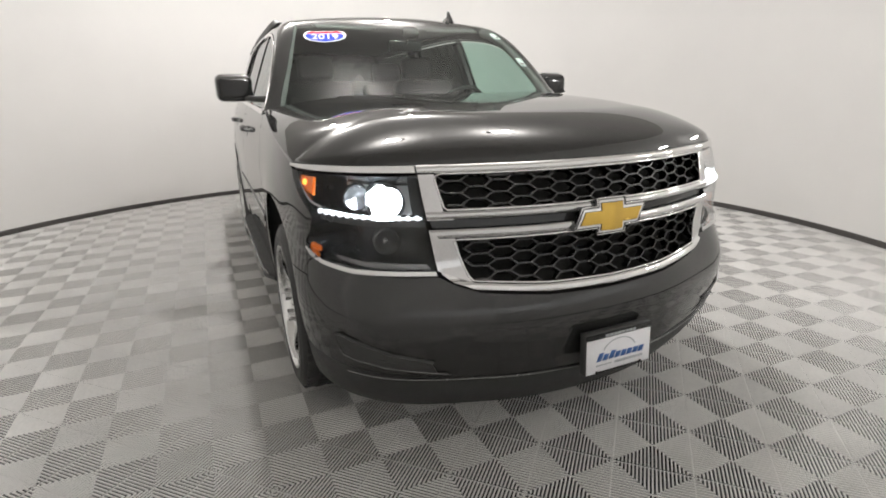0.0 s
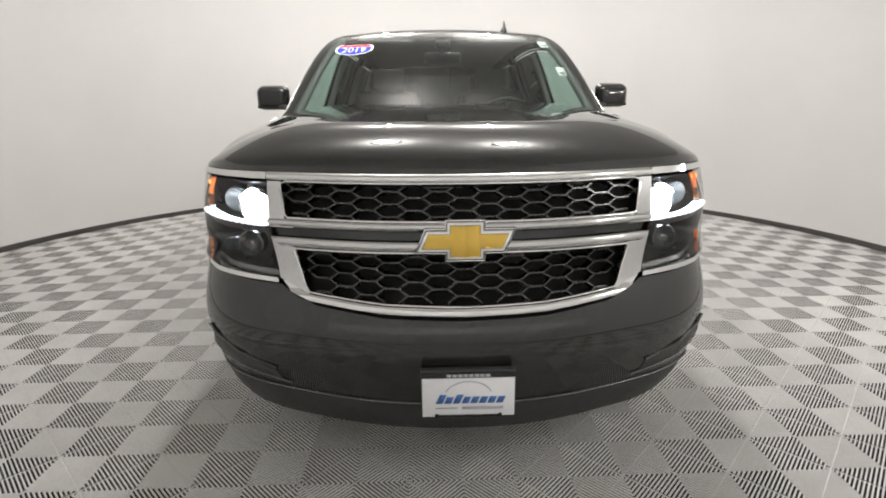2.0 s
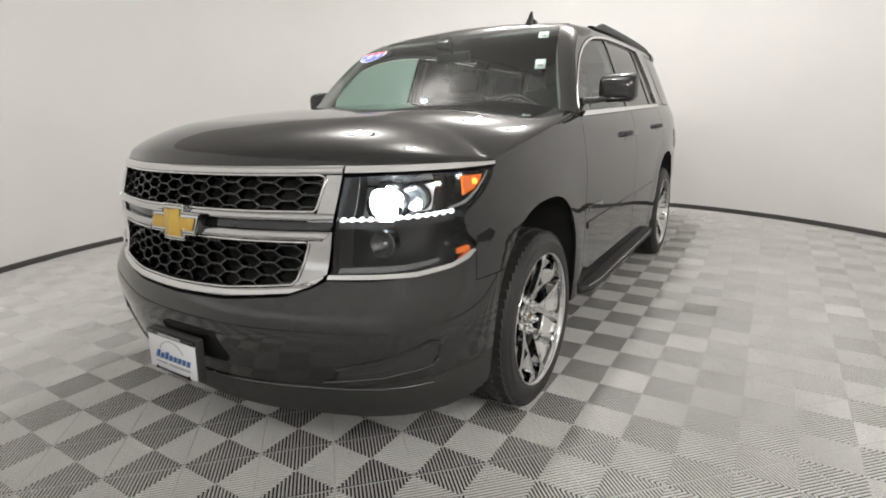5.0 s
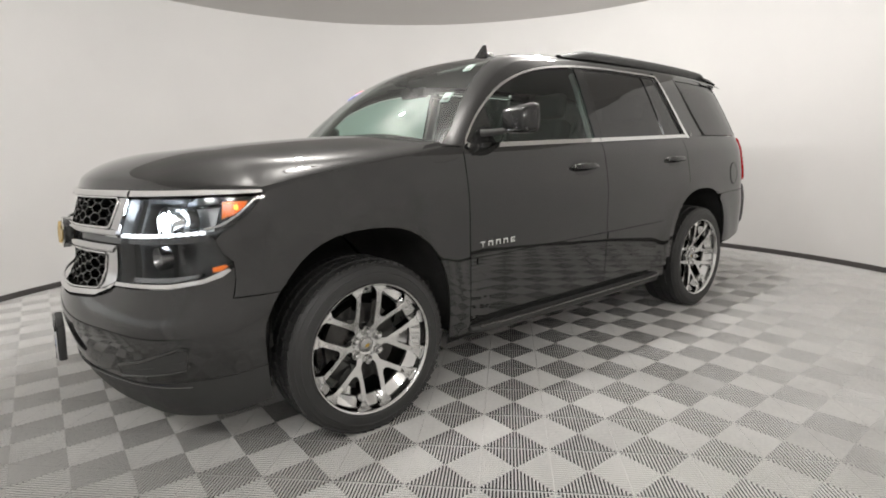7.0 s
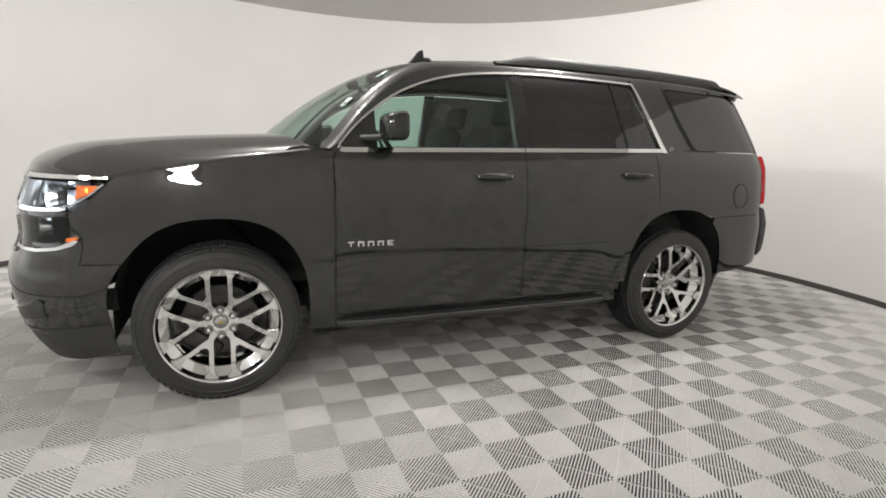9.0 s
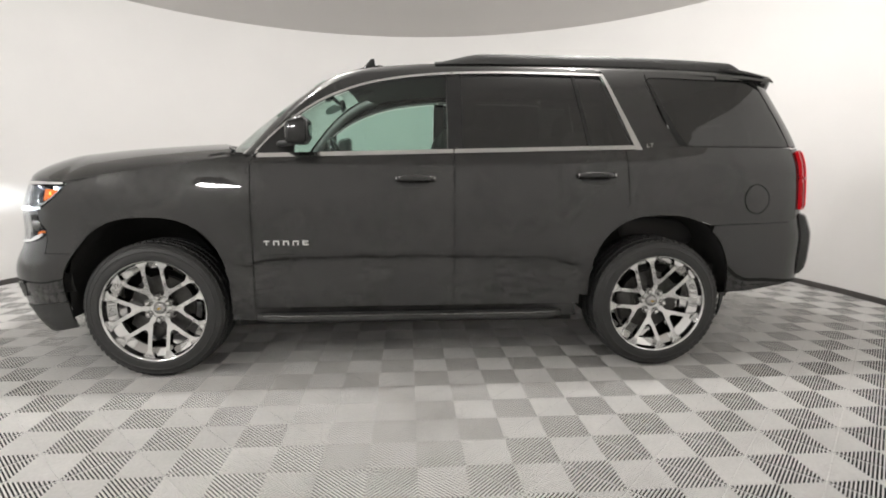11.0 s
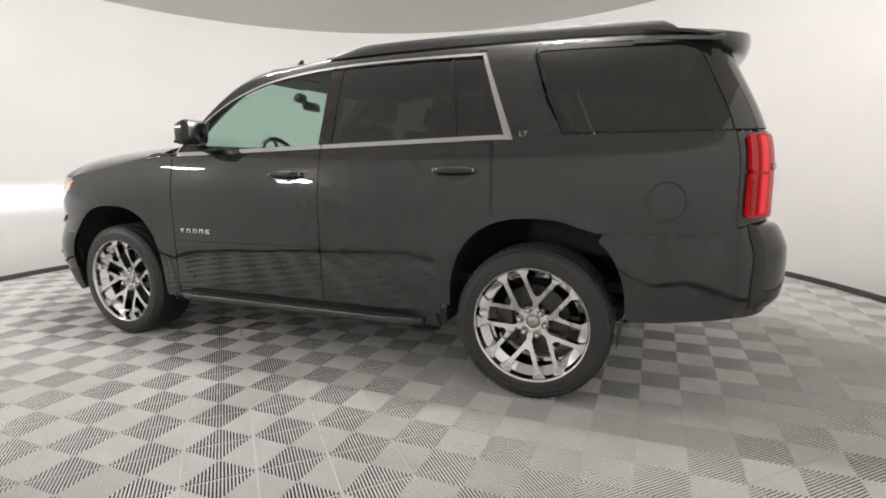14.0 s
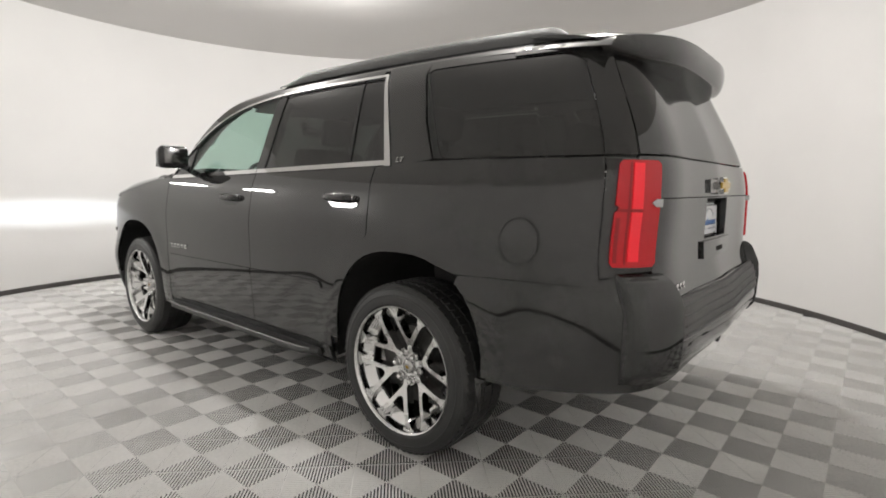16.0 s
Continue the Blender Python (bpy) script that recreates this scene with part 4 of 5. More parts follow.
def headlight(sg):
    h = skin("headlight", mir(LAMP_POLY, sg), M_BLACK, out=-.15, thick=.01, label="lit headlight with clear lens")
    # walls of the housing
    bm = bmesh.new()
    lp = mir(LAMP_POLY, sg)
    fine = []
    for p, q in zip(lp, lp[1:] + lp[:1]):
        n = max(1, int(math.hypot(p[0] - q[0], p[1] - q[1]) / .04))
        fine += [(p[0] + (q[0] - p[0]) * i / n, p[1] + (q[1] - p[1]) * i / n) for i in range(n)]
    a = [bm.verts.new(shell(*p, -.004)) for p in fine]
    b = [bm.verts.new(shell(*p, -.15)) for p in fine]
    for i in range(len(a)):
        j = (i + 1) % len(a)
        bm.faces.new((a[i], a[j], b[j], b[i]))
    bmesh.ops.recalc_face_normals(bm, faces=bm.faces)
    part("housing", bm, M_BLACK, h)
    lens = skin("lens", mir([(a_, b_) for a_, b_ in LAMP_POLY], sg), M_CLEAR, h, .003, .006, label="clear lens")
    lens.visible_shadow = False
    skin("chrome_trim", mir([(.664, 1.127), (1.0, 1.127), (1.225, 1.122), (1.23, 1.112), (1.0, 1.109), (.662, 1.106)], sg), M_CHROME, h, .009, .03)
    skin("chrome_trim", mir([(.617, .784), (.88, .792), (1.0, .810), (1.09, .845), (1.105, .838), (1.07, .815), (1.0, .794), (.88, .776), (.613, .769)], sg), M_CHROME, h, .012, .03)
    # rising bright edge of the upper lamp
    skin("chrome_trim", mir([(1.0, .984), (1.07, .998), (1.13, 1.03), (1.18, 1.07), (1.205, 1.095), (1.198, 1.095), (1.165, 1.068), (1.125, 1.038), (1.065, 1.008), (1.0, .993)], sg), M_SATIN, h, -.012, .02)
    skin("running_light", mir([(.652, .966), (.82, .970), (1.0, .982), (1.0, .975), (.82, .963), (.652, .959)], sg), M_DRL, h, -.008, .03, label="white running light strip")
    for i in range(13):
        a_ = .664 + .335 * i / 12
        z_ = .9635 + .004 * i / 12 + .010 * (i / 12) ** 2
        ball(sg, a_, z_, .000, [(0, .008), (.004, .007), (.0065, .004), (.008, 0), (.008, -.012)], M_DRL, "led_bead", h, n=10)
    skin("inner_bezel", mir([(.645, .955), (.83, .957), (1.02, .967), (1.03, .945), (.83, .935), (.642, .933)], sg), M_BLACK, h, -.02, .05)
    ball(sg, .785, 1.03, -.10, [(0, .038), (.024, .034), (.042, .021), (.052, 0)], M_LAMP, "projector", h, "lit projector lamp")
    ball(sg, .785, 1.03, -.135, [(.03, 0), (.052, .008), (.062, .03), (.060, .055)], M_CHROME, "reflector_bowl", h)
    skin("upper_reflector", mir([(.69, 1.09), (1.0, 1.09), (.99, .985), (.68, .975)], sg), M_REFLECT, h, -.142, .004)
    ball(sg, .785, 1.03, -.10, [(.053, -.04), (.053, .004), (.062, .016), (.066, .014), (.068, -.05)], M_SATIN, "projector_ring", h)
    ball(sg, .90, 1.04, -.09, [(0, .004), (.02, .006), (.042, .024), (.047, .02), (.047, -.01)], M_BLACK, "side_ring", h)
    ball(sg, .79, .872, -.09, [(0, .006), (.015, .008), (.030, .020), (.042, .042), (.046, .040), (.046, .0)], M_DARKCHROME, "reflector", h)
    ball(sg, .79, .872, -.086, [(0, .03), (.010, .027), (.014, .014), (.014, 0)], M_SATIN, "bulb_shield", h)
    skin("amber_marker", mir([(1.060, 1.088), (1.172, 1.086), (1.160, 1.066), (1.12, 1.040), (1.066, 1.026)], sg), M_AMBER, h, -.018, .012, label="amber side marker")
    ball(sg, 1.125, 1.066, -.020, [(0, .012), (.008, .01), (.012, 0)], M_AMBER_LIT, "amber_bulb", h, "lit amber bulb", 12)
    skin("amber_reflector", mir([(1.03, .848), (1.08, .856), (1.092, .848), (1.06, .834), (1.03, .832)], sg), M_AMBER, h, -.006, .01, label="amber reflector")
    skin("lamp_step", mir([(.64, .804), (.85, .811), (.97, .824), (.97, .812), (.85, .795), (.63, .788)], sg), M_DARKCHROME, h, -.03, .05)
    # spill of the lamp inside its own housing
    spill = bpy.data.lights.new("lamp_spill", "POINT")
    spill.energy, spill.shadow_soft_size, spill.color = 3.5, .02, (.80, .90, 1)
    new("lamp_spill", spill).location = shell(sg * .84, 1.045, -.045)
    # light thrown on to the wall ahead
    spot = bpy.data.lights.new("low_beam", "SPOT")
    spot.energy, spot.spot_size, spot.spot_blend, spot.shadow_soft_size, spot.color = BEAM_W, radians(78), .7, .03, (.88, .94, 1)
    c = shell(sg * .775, 1.035, .03)
    m = look(c, (c.x + 2.0, c.y + sg * .12, c.z - .17))
    ob = new("low_beam", spot)
    ob.matrix_world = m @ Matrix.Diagonal((1, .13, 1, 1))


BEAM_W = 90.0
both(headlight)


# ---- bumper pockets and plates ----
def pocket(sg):
    p = skin("bumper_pocket", mir([(.655, .470), (.78, .503), (.90, .545), (.955, .562), (.968, .552), (.962, .520), (.945, .478), (.80, .448), (.64, .425)], sg), M_PLASTIC, out=.003, thick=.01, label="dull black recess in the bumper")
    pts = [shell(sg * a, b, .006) for a, b in [(.60, .416), (.70, .432), (.80, .446), (.90, .465), (.95, .478), (.968, .50)]]
    part("bright_lip", sweep(pts, .0026), M_DARKCHROME, p)
    pts = [shell(sg * a, b, .004) for a, b in [(.645, .470), (.78, .506), (.90, .548), (.95, .565), (.972, .556)]]
    part("upper_lip", sweep(pts, .006), M_PAINT, p)
    pts = [shell(sg * a, b, .004) for a, b in [(.66, .448), (.80, .474), (.95, .515)]]
    part("pocket_rib", sweep(pts, .004), M_PLASTIC, p)


both(pocket)
low_line = [shell(a, .38 + .012 * abs(a) ** 2 / .5, .004) for a in np.linspace(-.95, .95, 40)]
part("bumper_lip", sweep(low_line, .0032, 6), M_DARKCHROME, CAR, "thin bright lip along the bumper's foot")


def dealer_plate(m, name, label):
    t = thing(name, label, "license plate", base=m)
    t.matrix_basis = Matrix()
    t.matrix_world = m
    part("bracket", boxed((.300, .158, .03), Matrix.Translation((0, -.004, -.017)), .006), M_PLASTIC, t)
    part("plate", boxed((.292, .146, .004), Matrix.Translation((0, -.006, .002)), .001, 1), M_WHITE, t, "white plate")
    for k in range(8):
        tall = .030 if k in (0, 2) else .022
        bm = boxed((.0215, tall, .002), Matrix.Translation((-.088 + .0272 * k, -.034 + tall / 2, .0045)))
        for v in bm.verts:
            v.co.x += (v.co.y + .022) * .45
        part("blue_bar", bm, M_BLUE, t, "blue lettering bar")
    part("grey_bar", boxed((.13, .009, .002), Matrix.Translation((.045, -.05, .0045))), M_GREYINK, t)
    part("thin_bar", boxed((.07, .004, .002), Matrix.Translation((-.07, -.05, .0045))), M_GREYINK, t)
    part("arc", sweep([(.075 * math.cos(a), -.010 + .050 * math.sin(a), .0045) for a in np.linspace(.30, 2.84, 16)], .0022, 6), M_GREYINK, t)
    part("plate_frame", boxed((.298, .017, .008), Matrix.Translation((0, .0615, .004)), .002), M_BLACK, t, "black frame strip")
    part("frame_foot", boxed((.19, .008, .006), Matrix.Translation((0, -.0775, .004)), .002), M_BLACK, t)
    for k in range(8):
        part("frame_bar", boxed((.0145, .009, .0015), Matrix.Translation((-.062 + .0175 * k, .0615, .0085))), M_GREYINK, t)
    for x, y in ((-.10, .062), (.10, .062), (-.10, -.076), (.10, -.076)):
        part("bolt", boxed((.013, .013, .006), Matrix.Translation((x, y, .005)), .003), M_CORE, t)
    return t


def facing(c, forward, lean=0):
    """A pose whose x runs along the car's width, y up, and z outwards."""
    m = Matrix.Translation(c) @ Matrix.Rotation(radians(90 if forward else -90), 4, "Z") @ Matrix.Rotation(radians(90 - lean), 4, "X")
    return m


front_plate = dealer_plate(facing((2.572, .005, .463), True, 3), "front_plate", "white dealer plate with blue bar on the bumper")
rear_plate = dealer_plate(facing((-2.478, 0, 1.092), False, 3), "rear_plate", "white dealer plate on the tailgate")
# ---- side details ----


def door_handle(sg, x, z, parent):
    s0 = side(x)
    skin("handle_cup", mir([(s0 - .085, z - .028), (s0 - .055, z - .042), (s0 + .045, z - .042), (s0 + .08, z - .024), (s0 + .08, z + .014), (s0 - .085, z + .014)], sg), M_BLACK, parent, .0015, .004)
    pts = []
    for t in np.linspace(-1, 1, 13):
        o = .034 - .026 * abs(t) ** 4
        pts.append(shell(sg * (s0 + .108 * t), z + .002, o))
    part("door_handle", sweep(pts, lambda t: .0165 - .004 * abs(2 * t - 1) ** 3, 10, 1.2), M_PAINT, parent, "black pull handle")
    for t in (-.95, .95):
        part("handle_tip", sweep([shell(sg * (s0 + .108 * t - .008), z + .004, .014), shell(sg * (s0 + .108 * t + .008), z + .004, .014)], .012, 8), M_CHROME, parent)


def mirror(sg):
    # shell of the mirror: rounded box, narrower to the front
    bm = boxed((.118, .205, .160), None, .040, 5)
    for v in bm.verts:
        k = .5 + v.co.x / .118
        v.co.y *= 1 - .14 * k
        v.co.z = v.co.z * (1 - .22 * k) - .012 * k
        v.co.x += .05 * (v.co.y * sg) * -1 * .6
    bmesh.ops.transform(bm, verts=bm.verts, matrix=Matrix.Translation((MIR[0], sg * MIR[1], MIR[2])))
    m = part("side_mirror", bm, M_BLACK, CAR, "gloss black folding side mirror")
    part("mirror_glass", boxed((.006, .140, .100), Matrix.Translation((MIR[0] - .0595, sg * MIR[1], MIR[2] + .003)), .002, 1), M_DARKCHROME, m)
    part("mirror_arm", sweep([(.74, sg * .915, 1.338), (.69, sg * .97, 1.34), (MIR[0] + .02, sg * 1.03, MIR[2] - .055)], lambda t: .032 - .008 * t, 10, .6), M_PLASTIC, m)
    part("lower_trim", sweep([(MIR[0] + .045, sg * (MIR[1] - .075), MIR[2] - .060), (MIR[0] + .050, sg * MIR[1], MIR[2] - .064), (MIR[0] + .040, sg * (MIR[1] + .085), MIR[2] - .058)], .009), M_BLACK, m)
    sail = [(side(.865), 1.285), (side(.80), 1.385), (side(.70), 1.475), (side(.665), 1.49), (side(.665), belt(.67) + .015), (side(.84), belt(.84) + .015)]
    skin("mirror_base", mir(sail, sg), M_BLACK, m, -.004, .01)


MIR = (.615, 1.07, 1.405)


def side_details(sg):
    fd, rd = DOORS[sg]
    door_handle(sg, -.015, 1.140, fd)
    door_handle(sg, -1.065, 1.160, rd)
    mirror(sg)
    # running board
    def rb_fn(u, v):
        x = .90 - 1.78 * u
        a = 2 * math.pi * v
        endy = .045 * (1 - smooth(0, .06, u) * (1 - smooth(.94, 1, u)))
        y = .965 + .085 * math.copysign(abs(math.cos(a)) ** .5, math.cos(a)) - endy
        z = .348 + .022 * math.copysign(abs(math.sin(a)) ** .5, math.sin(a))
        return Vector((x, sg * y, z))
    bm = grid_surface(rb_fn, 40, 20)
    for u in (0, 1):
        bm.faces.new([bm.verts.new(rb_fn(u, k / 20)) for k in range(20)])
    bmesh.ops.recalc_face_normals(bm, faces=bm.faces)
    b = part("running_board", bm, M_PLASTIC, CAR, "black running board with a bright edge")
    part("bright_edge", sweep([(.86 - .17 * i, sg * (1.047 - (.02 if i in (0, 10) else 0)), .366) for i in range(11)], .005), M_DARKCHROME, b)
    for x in (.6, -.55):
        part("bracket", boxed((.06, .35, .03), Matrix.Translation((x, sg * .80, .345)), .006), M_CORE, b)
    # sill under the doors
    poly = [(side(.985), .395), (side(FRONT_SHUT) + .01, .400), (side(-.96), .400), (side(-.98), .33), (side(.985), .33)]
    skin("sill", mir(poly, sg), M_PAINT, CAR, -.004, .02)
    # door-side moulding
    poly = [(side(.86), .718), (side(-.2305), .728), (side(-.2305), .690), (side(.86), .684)]
    skin("side_moulding", mir(poly, sg), M_PAINT, fd, .007, .012)
    poly = [(side(-.2465), .728), (side(-.90), .735), (side(-.92), .725), (side(-.93), .70), (side(-.2465), .690)]
    skin("side_moulding", mir(poly, sg), M_PAINT, rd, .007, .012)
    # bright name badge as plain blocks
    for k in range(5):
        x = .825 - .054 * k
        s0 = side(x)
        w, h, z = .017, .0135, .786
        if k in (1, 2, 3):
            b2 = [(s0 - w, z + h), (s0 + w, z + h), (s0 + w, z - h), (s0 + w * .55, z - h), (s0 + w * .55, z + h * .4), (s0 - w * .55, z + h * .4), (s0 - w * .55, z - h), (s0 - w, z - h)]
        elif k == 0:
            b2 = [(s0 - w, z + h), (s0 + w, z + h), (s0 + w, z + h * .45), (s0 + w * .2, z + h * .45), (s0 + w * .2, z - h), (s0 - w * .2, z - h), (s0 - w * .2, z + h * .45), (s0 - w, z + h * .45)]
        else:
            b2 = [(s0 - w, z + h), (s0 + w, z + h), (s0 + w, z + h * .5), (s0 - w * .4, z + h * .5), (s0 - w * .4, z + .002), (s0 + w * .6, z + .002), (s0 + w * .6, z - .003), (s0 - w * .4, z - .003), (s0 - w * .4, z - h * .5), (s0 + w, z - h * .5), (s0 + w, z - h), (s0 - w, z - h)]
        skin("badge_block", mir(b2, sg), M_CHROME, fd, .005, .005, (.02, .02))
    # two-letter trim badge
    bm = text_mesh("LT", .036, .002)
    c, n = shell(sg * side(-1.405), 1.338, .003), sg
    e = shell(sg * side(-1.405), 1.36, .003) - c
    zx = Vector((-1 if sg > 0 else 1, 0, 0))
    zy = e.normalized()
    zz = zx.cross(zy)
    m = Matrix((zx, zy, zz)).transposed().to_4x4()
    m.translation = c
    for v in bm.verts:
        v.co.x *= 1.15
    bmesh.ops.transform(bm, verts=bm.verts, matrix=m)
    part("trim_badge", bm, M_CHROME, CAR, "small chrome LT badge", soft=False)
    # roof rail: a solid low fin along the roof's edge
    def rail_fn(u, v):
        x = -.14 - 1.95 * u
        lift = .042 * smooth(0, .15, u) * (1 - smooth(.965, 1, u)) + .004
        y = .682 - .025 * u
        a = math.pi * v
        yy = y + .027 * math.cos(a) * (1 - .25 * math.sin(a))
        return Vector((x, sg * yy, top(x, yy) - .012 + (lift + .012) * math.sin(a) ** .5))
    part("roof_rail", grid_surface(rail_fn, 48, 12, face=(0, 0, 1)), M_PLASTIC, CAR, "black roof rail")


both(side_details)

# fuel flap on the left
FLAP = (side(-2.066), 1.024)
ring = [shell(FLAP[0] + .079 * math.cos(a), FLAP[1] + .088 * math.sin(a), .0012) for a in np.linspace(0, 2 * math.pi, 49)]
part("fuel_flap_gap", sweep(ring, .0013, 8), M_CORE, CAR, "round fuel flap outline")
part("fuel_flap", flat_patch([(FLAP[0] + .0735 * math.cos(a), FLAP[1] + .0825 * math.sin(a)) for a in np.linspace(0, 2 * math.pi, 49)[:-1]], shell, (.03, .03), .003, .0022), M_PAINT, CAR)
ring = [shell(FLAP[0] + .0742 * math.cos(a), FLAP[1] + .0832 * math.sin(a), .0016) for a in np.linspace(0, 2 * math.pi, 49)]
part("fuel_flap_edge", sweep(ring, .0021, 8), M_PAINT, CAR)

# roof fin
bm = bmesh.new()
rows = []
for v, h, w in [(.105, .0, .008), (.09, .016, .015), (.07, .040, .016), (.048, .070, .013), (.032, .086, .011), (.014, .090, .010), (.006, .087, .010), (.001, .036, .016), (-.02, .036, .019), (-.045, .031, .019), (-.056, .0, .013)]:
    x = .232 + v
    h *= .82
    z0 = top(x, .425) - .004
    rows.append([bm.verts.new((x, .425 + dy * w, z0 + dz * (h + .004))) for dy, dz in ((-1, 0), (-.75, .45), (-.3, .9), (0, 1), (.3, .9), (.75, .45), (1, 0))])
for a, b in zip(rows, rows[1:]):
    for k in range(6):
        bm.faces.new((a[k], a[k + 1], b[k + 1], b[k]))
bmesh.ops.recalc_face_normals(bm, faces=bm.faces)
part("roof_antenna", bm, M_BLACK, CAR, "black shark-fin antenna")

# wipers and cowl
part("cowl", grid_surface(lambda u, v: Vector((1.30 - .215 * (2 * v - 1) ** 2 - .10 * u, (2 * v - 1) * .93, 1.262 + .03 * (1 - (2 * v - 1) ** 2) - .01 * u)), 4, 24, face=(0, 0, 1)), M_PLASTIC, CAR, "black wiper cowl")
for y0, y1 in ((.50, -.12), (-.18, -.74)):
    def on_glass(y, up):
        xc = 1.205 - up
        x = xc - BOW * (y / .75) ** 2
        return Vector((x, y, top(x, y) + .018))
    wp = part("wiper", sweep([on_glass(y0 + (y1 - y0) * t, -.028 + .02 * t) - Vector((0, 0, .006)) for t in np.linspace(0, 1, 10)], .006, 6, .8), M_PLASTIC, CAR, "black wiper")
    part("wiper_arm", sweep([on_glass(y0 + .05, -.06), on_glass(y0 + (y1 - y0) * .25, -.045) + Vector((0, 0, .004)), on_glass(y0 + (y1 - y0) * .55, -.022) + Vector((0, 0, .002))], .007, 6), M_PLASTIC, wp)


# ---- stickers on the windshield ----
def on_shield(y, xc):
    x = xc - BOW * (y / .75) ** 2
    p = Vector((x, y, top(x, y)))
    x2 = xc - BOW * ((y + .01) / .75) ** 2
    ey = (Vector((x2, y + .01, top(x2, y + .01))) - p).normalized()
    x3 = xc - .01 - BOW * (y / .75) ** 2
    eu = (Vector((x3, y, top(x3, y))) - p).normalized()
    n = ey.cross(eu).normalized()
    m = Matrix((ey, eu, n)).transposed().to_4x4()
    m.translation = p + n * .004
    return m


sticker = thing("year_sticker", "red white and blue shield sticker reading 2019", "sticker", base=on_shield(-.545, .745))


def shield_outline(k, lo=-9, hi=9):
    up = [(-.112, .042), (-.085, .058), (-.05, .050), (0, .056), (.05, .050), (.085, .058), (.112, .042)]
    lowr = [(.122, .01), (.115, -.022), (.085, -.048), (.045, -.060), (0, -.070), (-.045, -.060), (-.085, -.048), (-.115, -.022), (-.122, .01)]
    return [(x * k, min(hi, max(lo, y * k))) for x, y in up + lowr]


def plate_of(poly, z, h, name, mat, parent):
    part(name, flat_patch(poly, lambda a, b, o: Vector((a, b, z + o)), (9, 9), h, h), mat, parent, soft=False)


plate_of(shield_outline(1.0), 0, .0012, "white_edge", M_STICK_WHITE, sticker)
plate_of(shield_outline(.90, hi=.022), .0012, .0008, "blue_field", M_STICK_BLUE, sticker)
plate_of([(x, max(y, .027)) for x, y in shield_outline(.90)], .0012, .0008, "red_field", M_STICK_RED, sticker)
bm = text_mesh("2019", .078, .0006)
bmesh.ops.translate(bm, verts=bm.verts, vec=(0, -.012, .0028))
part("year", bm, M_STICK_WHITE, sticker, "white numerals 2019", soft=False)
for y, xc in ((.63, .70), (.70, .955)):
    s2 = thing("inspection_sticker", "small pale green label on the windshield", "sticker", "labels on the windshield", base=on_shield(y, xc))
    part("label", boxed((.055, .075, .002)), M_PALE, s2)
    part("print", boxed((.03, .016, .001), Matrix.Translation((0, -.012, .0015))), M_TRIM, s2)

# ---- tail ----


def tail_lamp(sg):
    mr = lambda poly: poly if sg > 0 else [(2 * LEN - a, b) for a, b in poly]
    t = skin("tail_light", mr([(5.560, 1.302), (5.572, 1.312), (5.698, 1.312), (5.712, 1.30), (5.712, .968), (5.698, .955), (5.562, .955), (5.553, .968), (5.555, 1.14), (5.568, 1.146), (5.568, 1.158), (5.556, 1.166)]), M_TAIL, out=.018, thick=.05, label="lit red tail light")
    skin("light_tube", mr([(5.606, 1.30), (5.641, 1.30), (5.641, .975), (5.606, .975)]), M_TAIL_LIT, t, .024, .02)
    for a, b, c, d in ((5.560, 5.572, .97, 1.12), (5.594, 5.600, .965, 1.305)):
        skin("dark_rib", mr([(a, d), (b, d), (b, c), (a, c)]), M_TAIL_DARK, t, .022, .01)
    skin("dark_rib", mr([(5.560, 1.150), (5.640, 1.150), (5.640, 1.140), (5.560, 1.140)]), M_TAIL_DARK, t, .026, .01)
    skin("reversing_light", mr([(5.672, 1.172), (5.690, 1.185), (5.718, 1.185), (5.718, 1.158), (5.690, 1.158)]), M_SATIN, t, .024, .02, label="clear reversing light")
    skin("lamp_panel", mr([(5.518, 1.326), (5.717, 1.326), (5.717, .937), (5.62, .935), (5.522, .911)]), M_PAINT, t, 0, .02)


both(tail_lamp)


def spoiler_fn(u, v):
    """Section of the roof spoiler: out along the top, back along the underside."""
    b = -1 + 2 * u
    e = abs(b)
    y = b * .700
    x0, x1 = -1.93, -2.215 - .222 * (1 - e ** 3.6) ** .75
    t0, t1 = top(x0, y) + .006, 1.822 - .040 * e ** 3
    th = .092 * (1 - e ** 10) + .006
    xi = -2.315 + .10 * e ** 3
    if v < .45:
        k = v / .45
        return Vector((x0 + (x1 - x0) * k, y, t0 + (t1 - t0) * k + .012 * math.sin(math.pi * k)))
    if v < .6:
        k = (v - .45) / .15
        return Vector((x1 - .010 * math.sin(math.pi * k) + .014 * k, y, t1 - th * k))
    k = (v - .6) / .4
    return Vector((x1 + .014 + (xi - x1 - .014) * k, y, t1 - th - .028 * k * (1 - e ** 4)))


bm = grid_surface(spoiler_fn, 40, 24)
for u in (0, 1):
    bm.faces.new([bm.verts.new(spoiler_fn(u, k / 24)) for k in range(25)])
bmesh.ops.recalc_face_normals(bm, faces=bm.faces)
sharpen(part("roof_spoiler", bm, M_PAINT, CAR, "black roof spoiler over the rear window"), 40)


def spoiler_cheek(sg):
    poly = [(side(-1.98), 1.748), (side(-1.98), 1.764), (side(-2.10), 1.776), (5.56, 1.778), (5.63, 1.776), (5.64, 1.748), (5.55, 1.744)]
    skin("spoiler_cheek", poly if sg > 0 else [(2 * LEN - a, b) for a, b in poly], M_PAINT, out=.008, thick=.004)


both(spoiler_cheek)

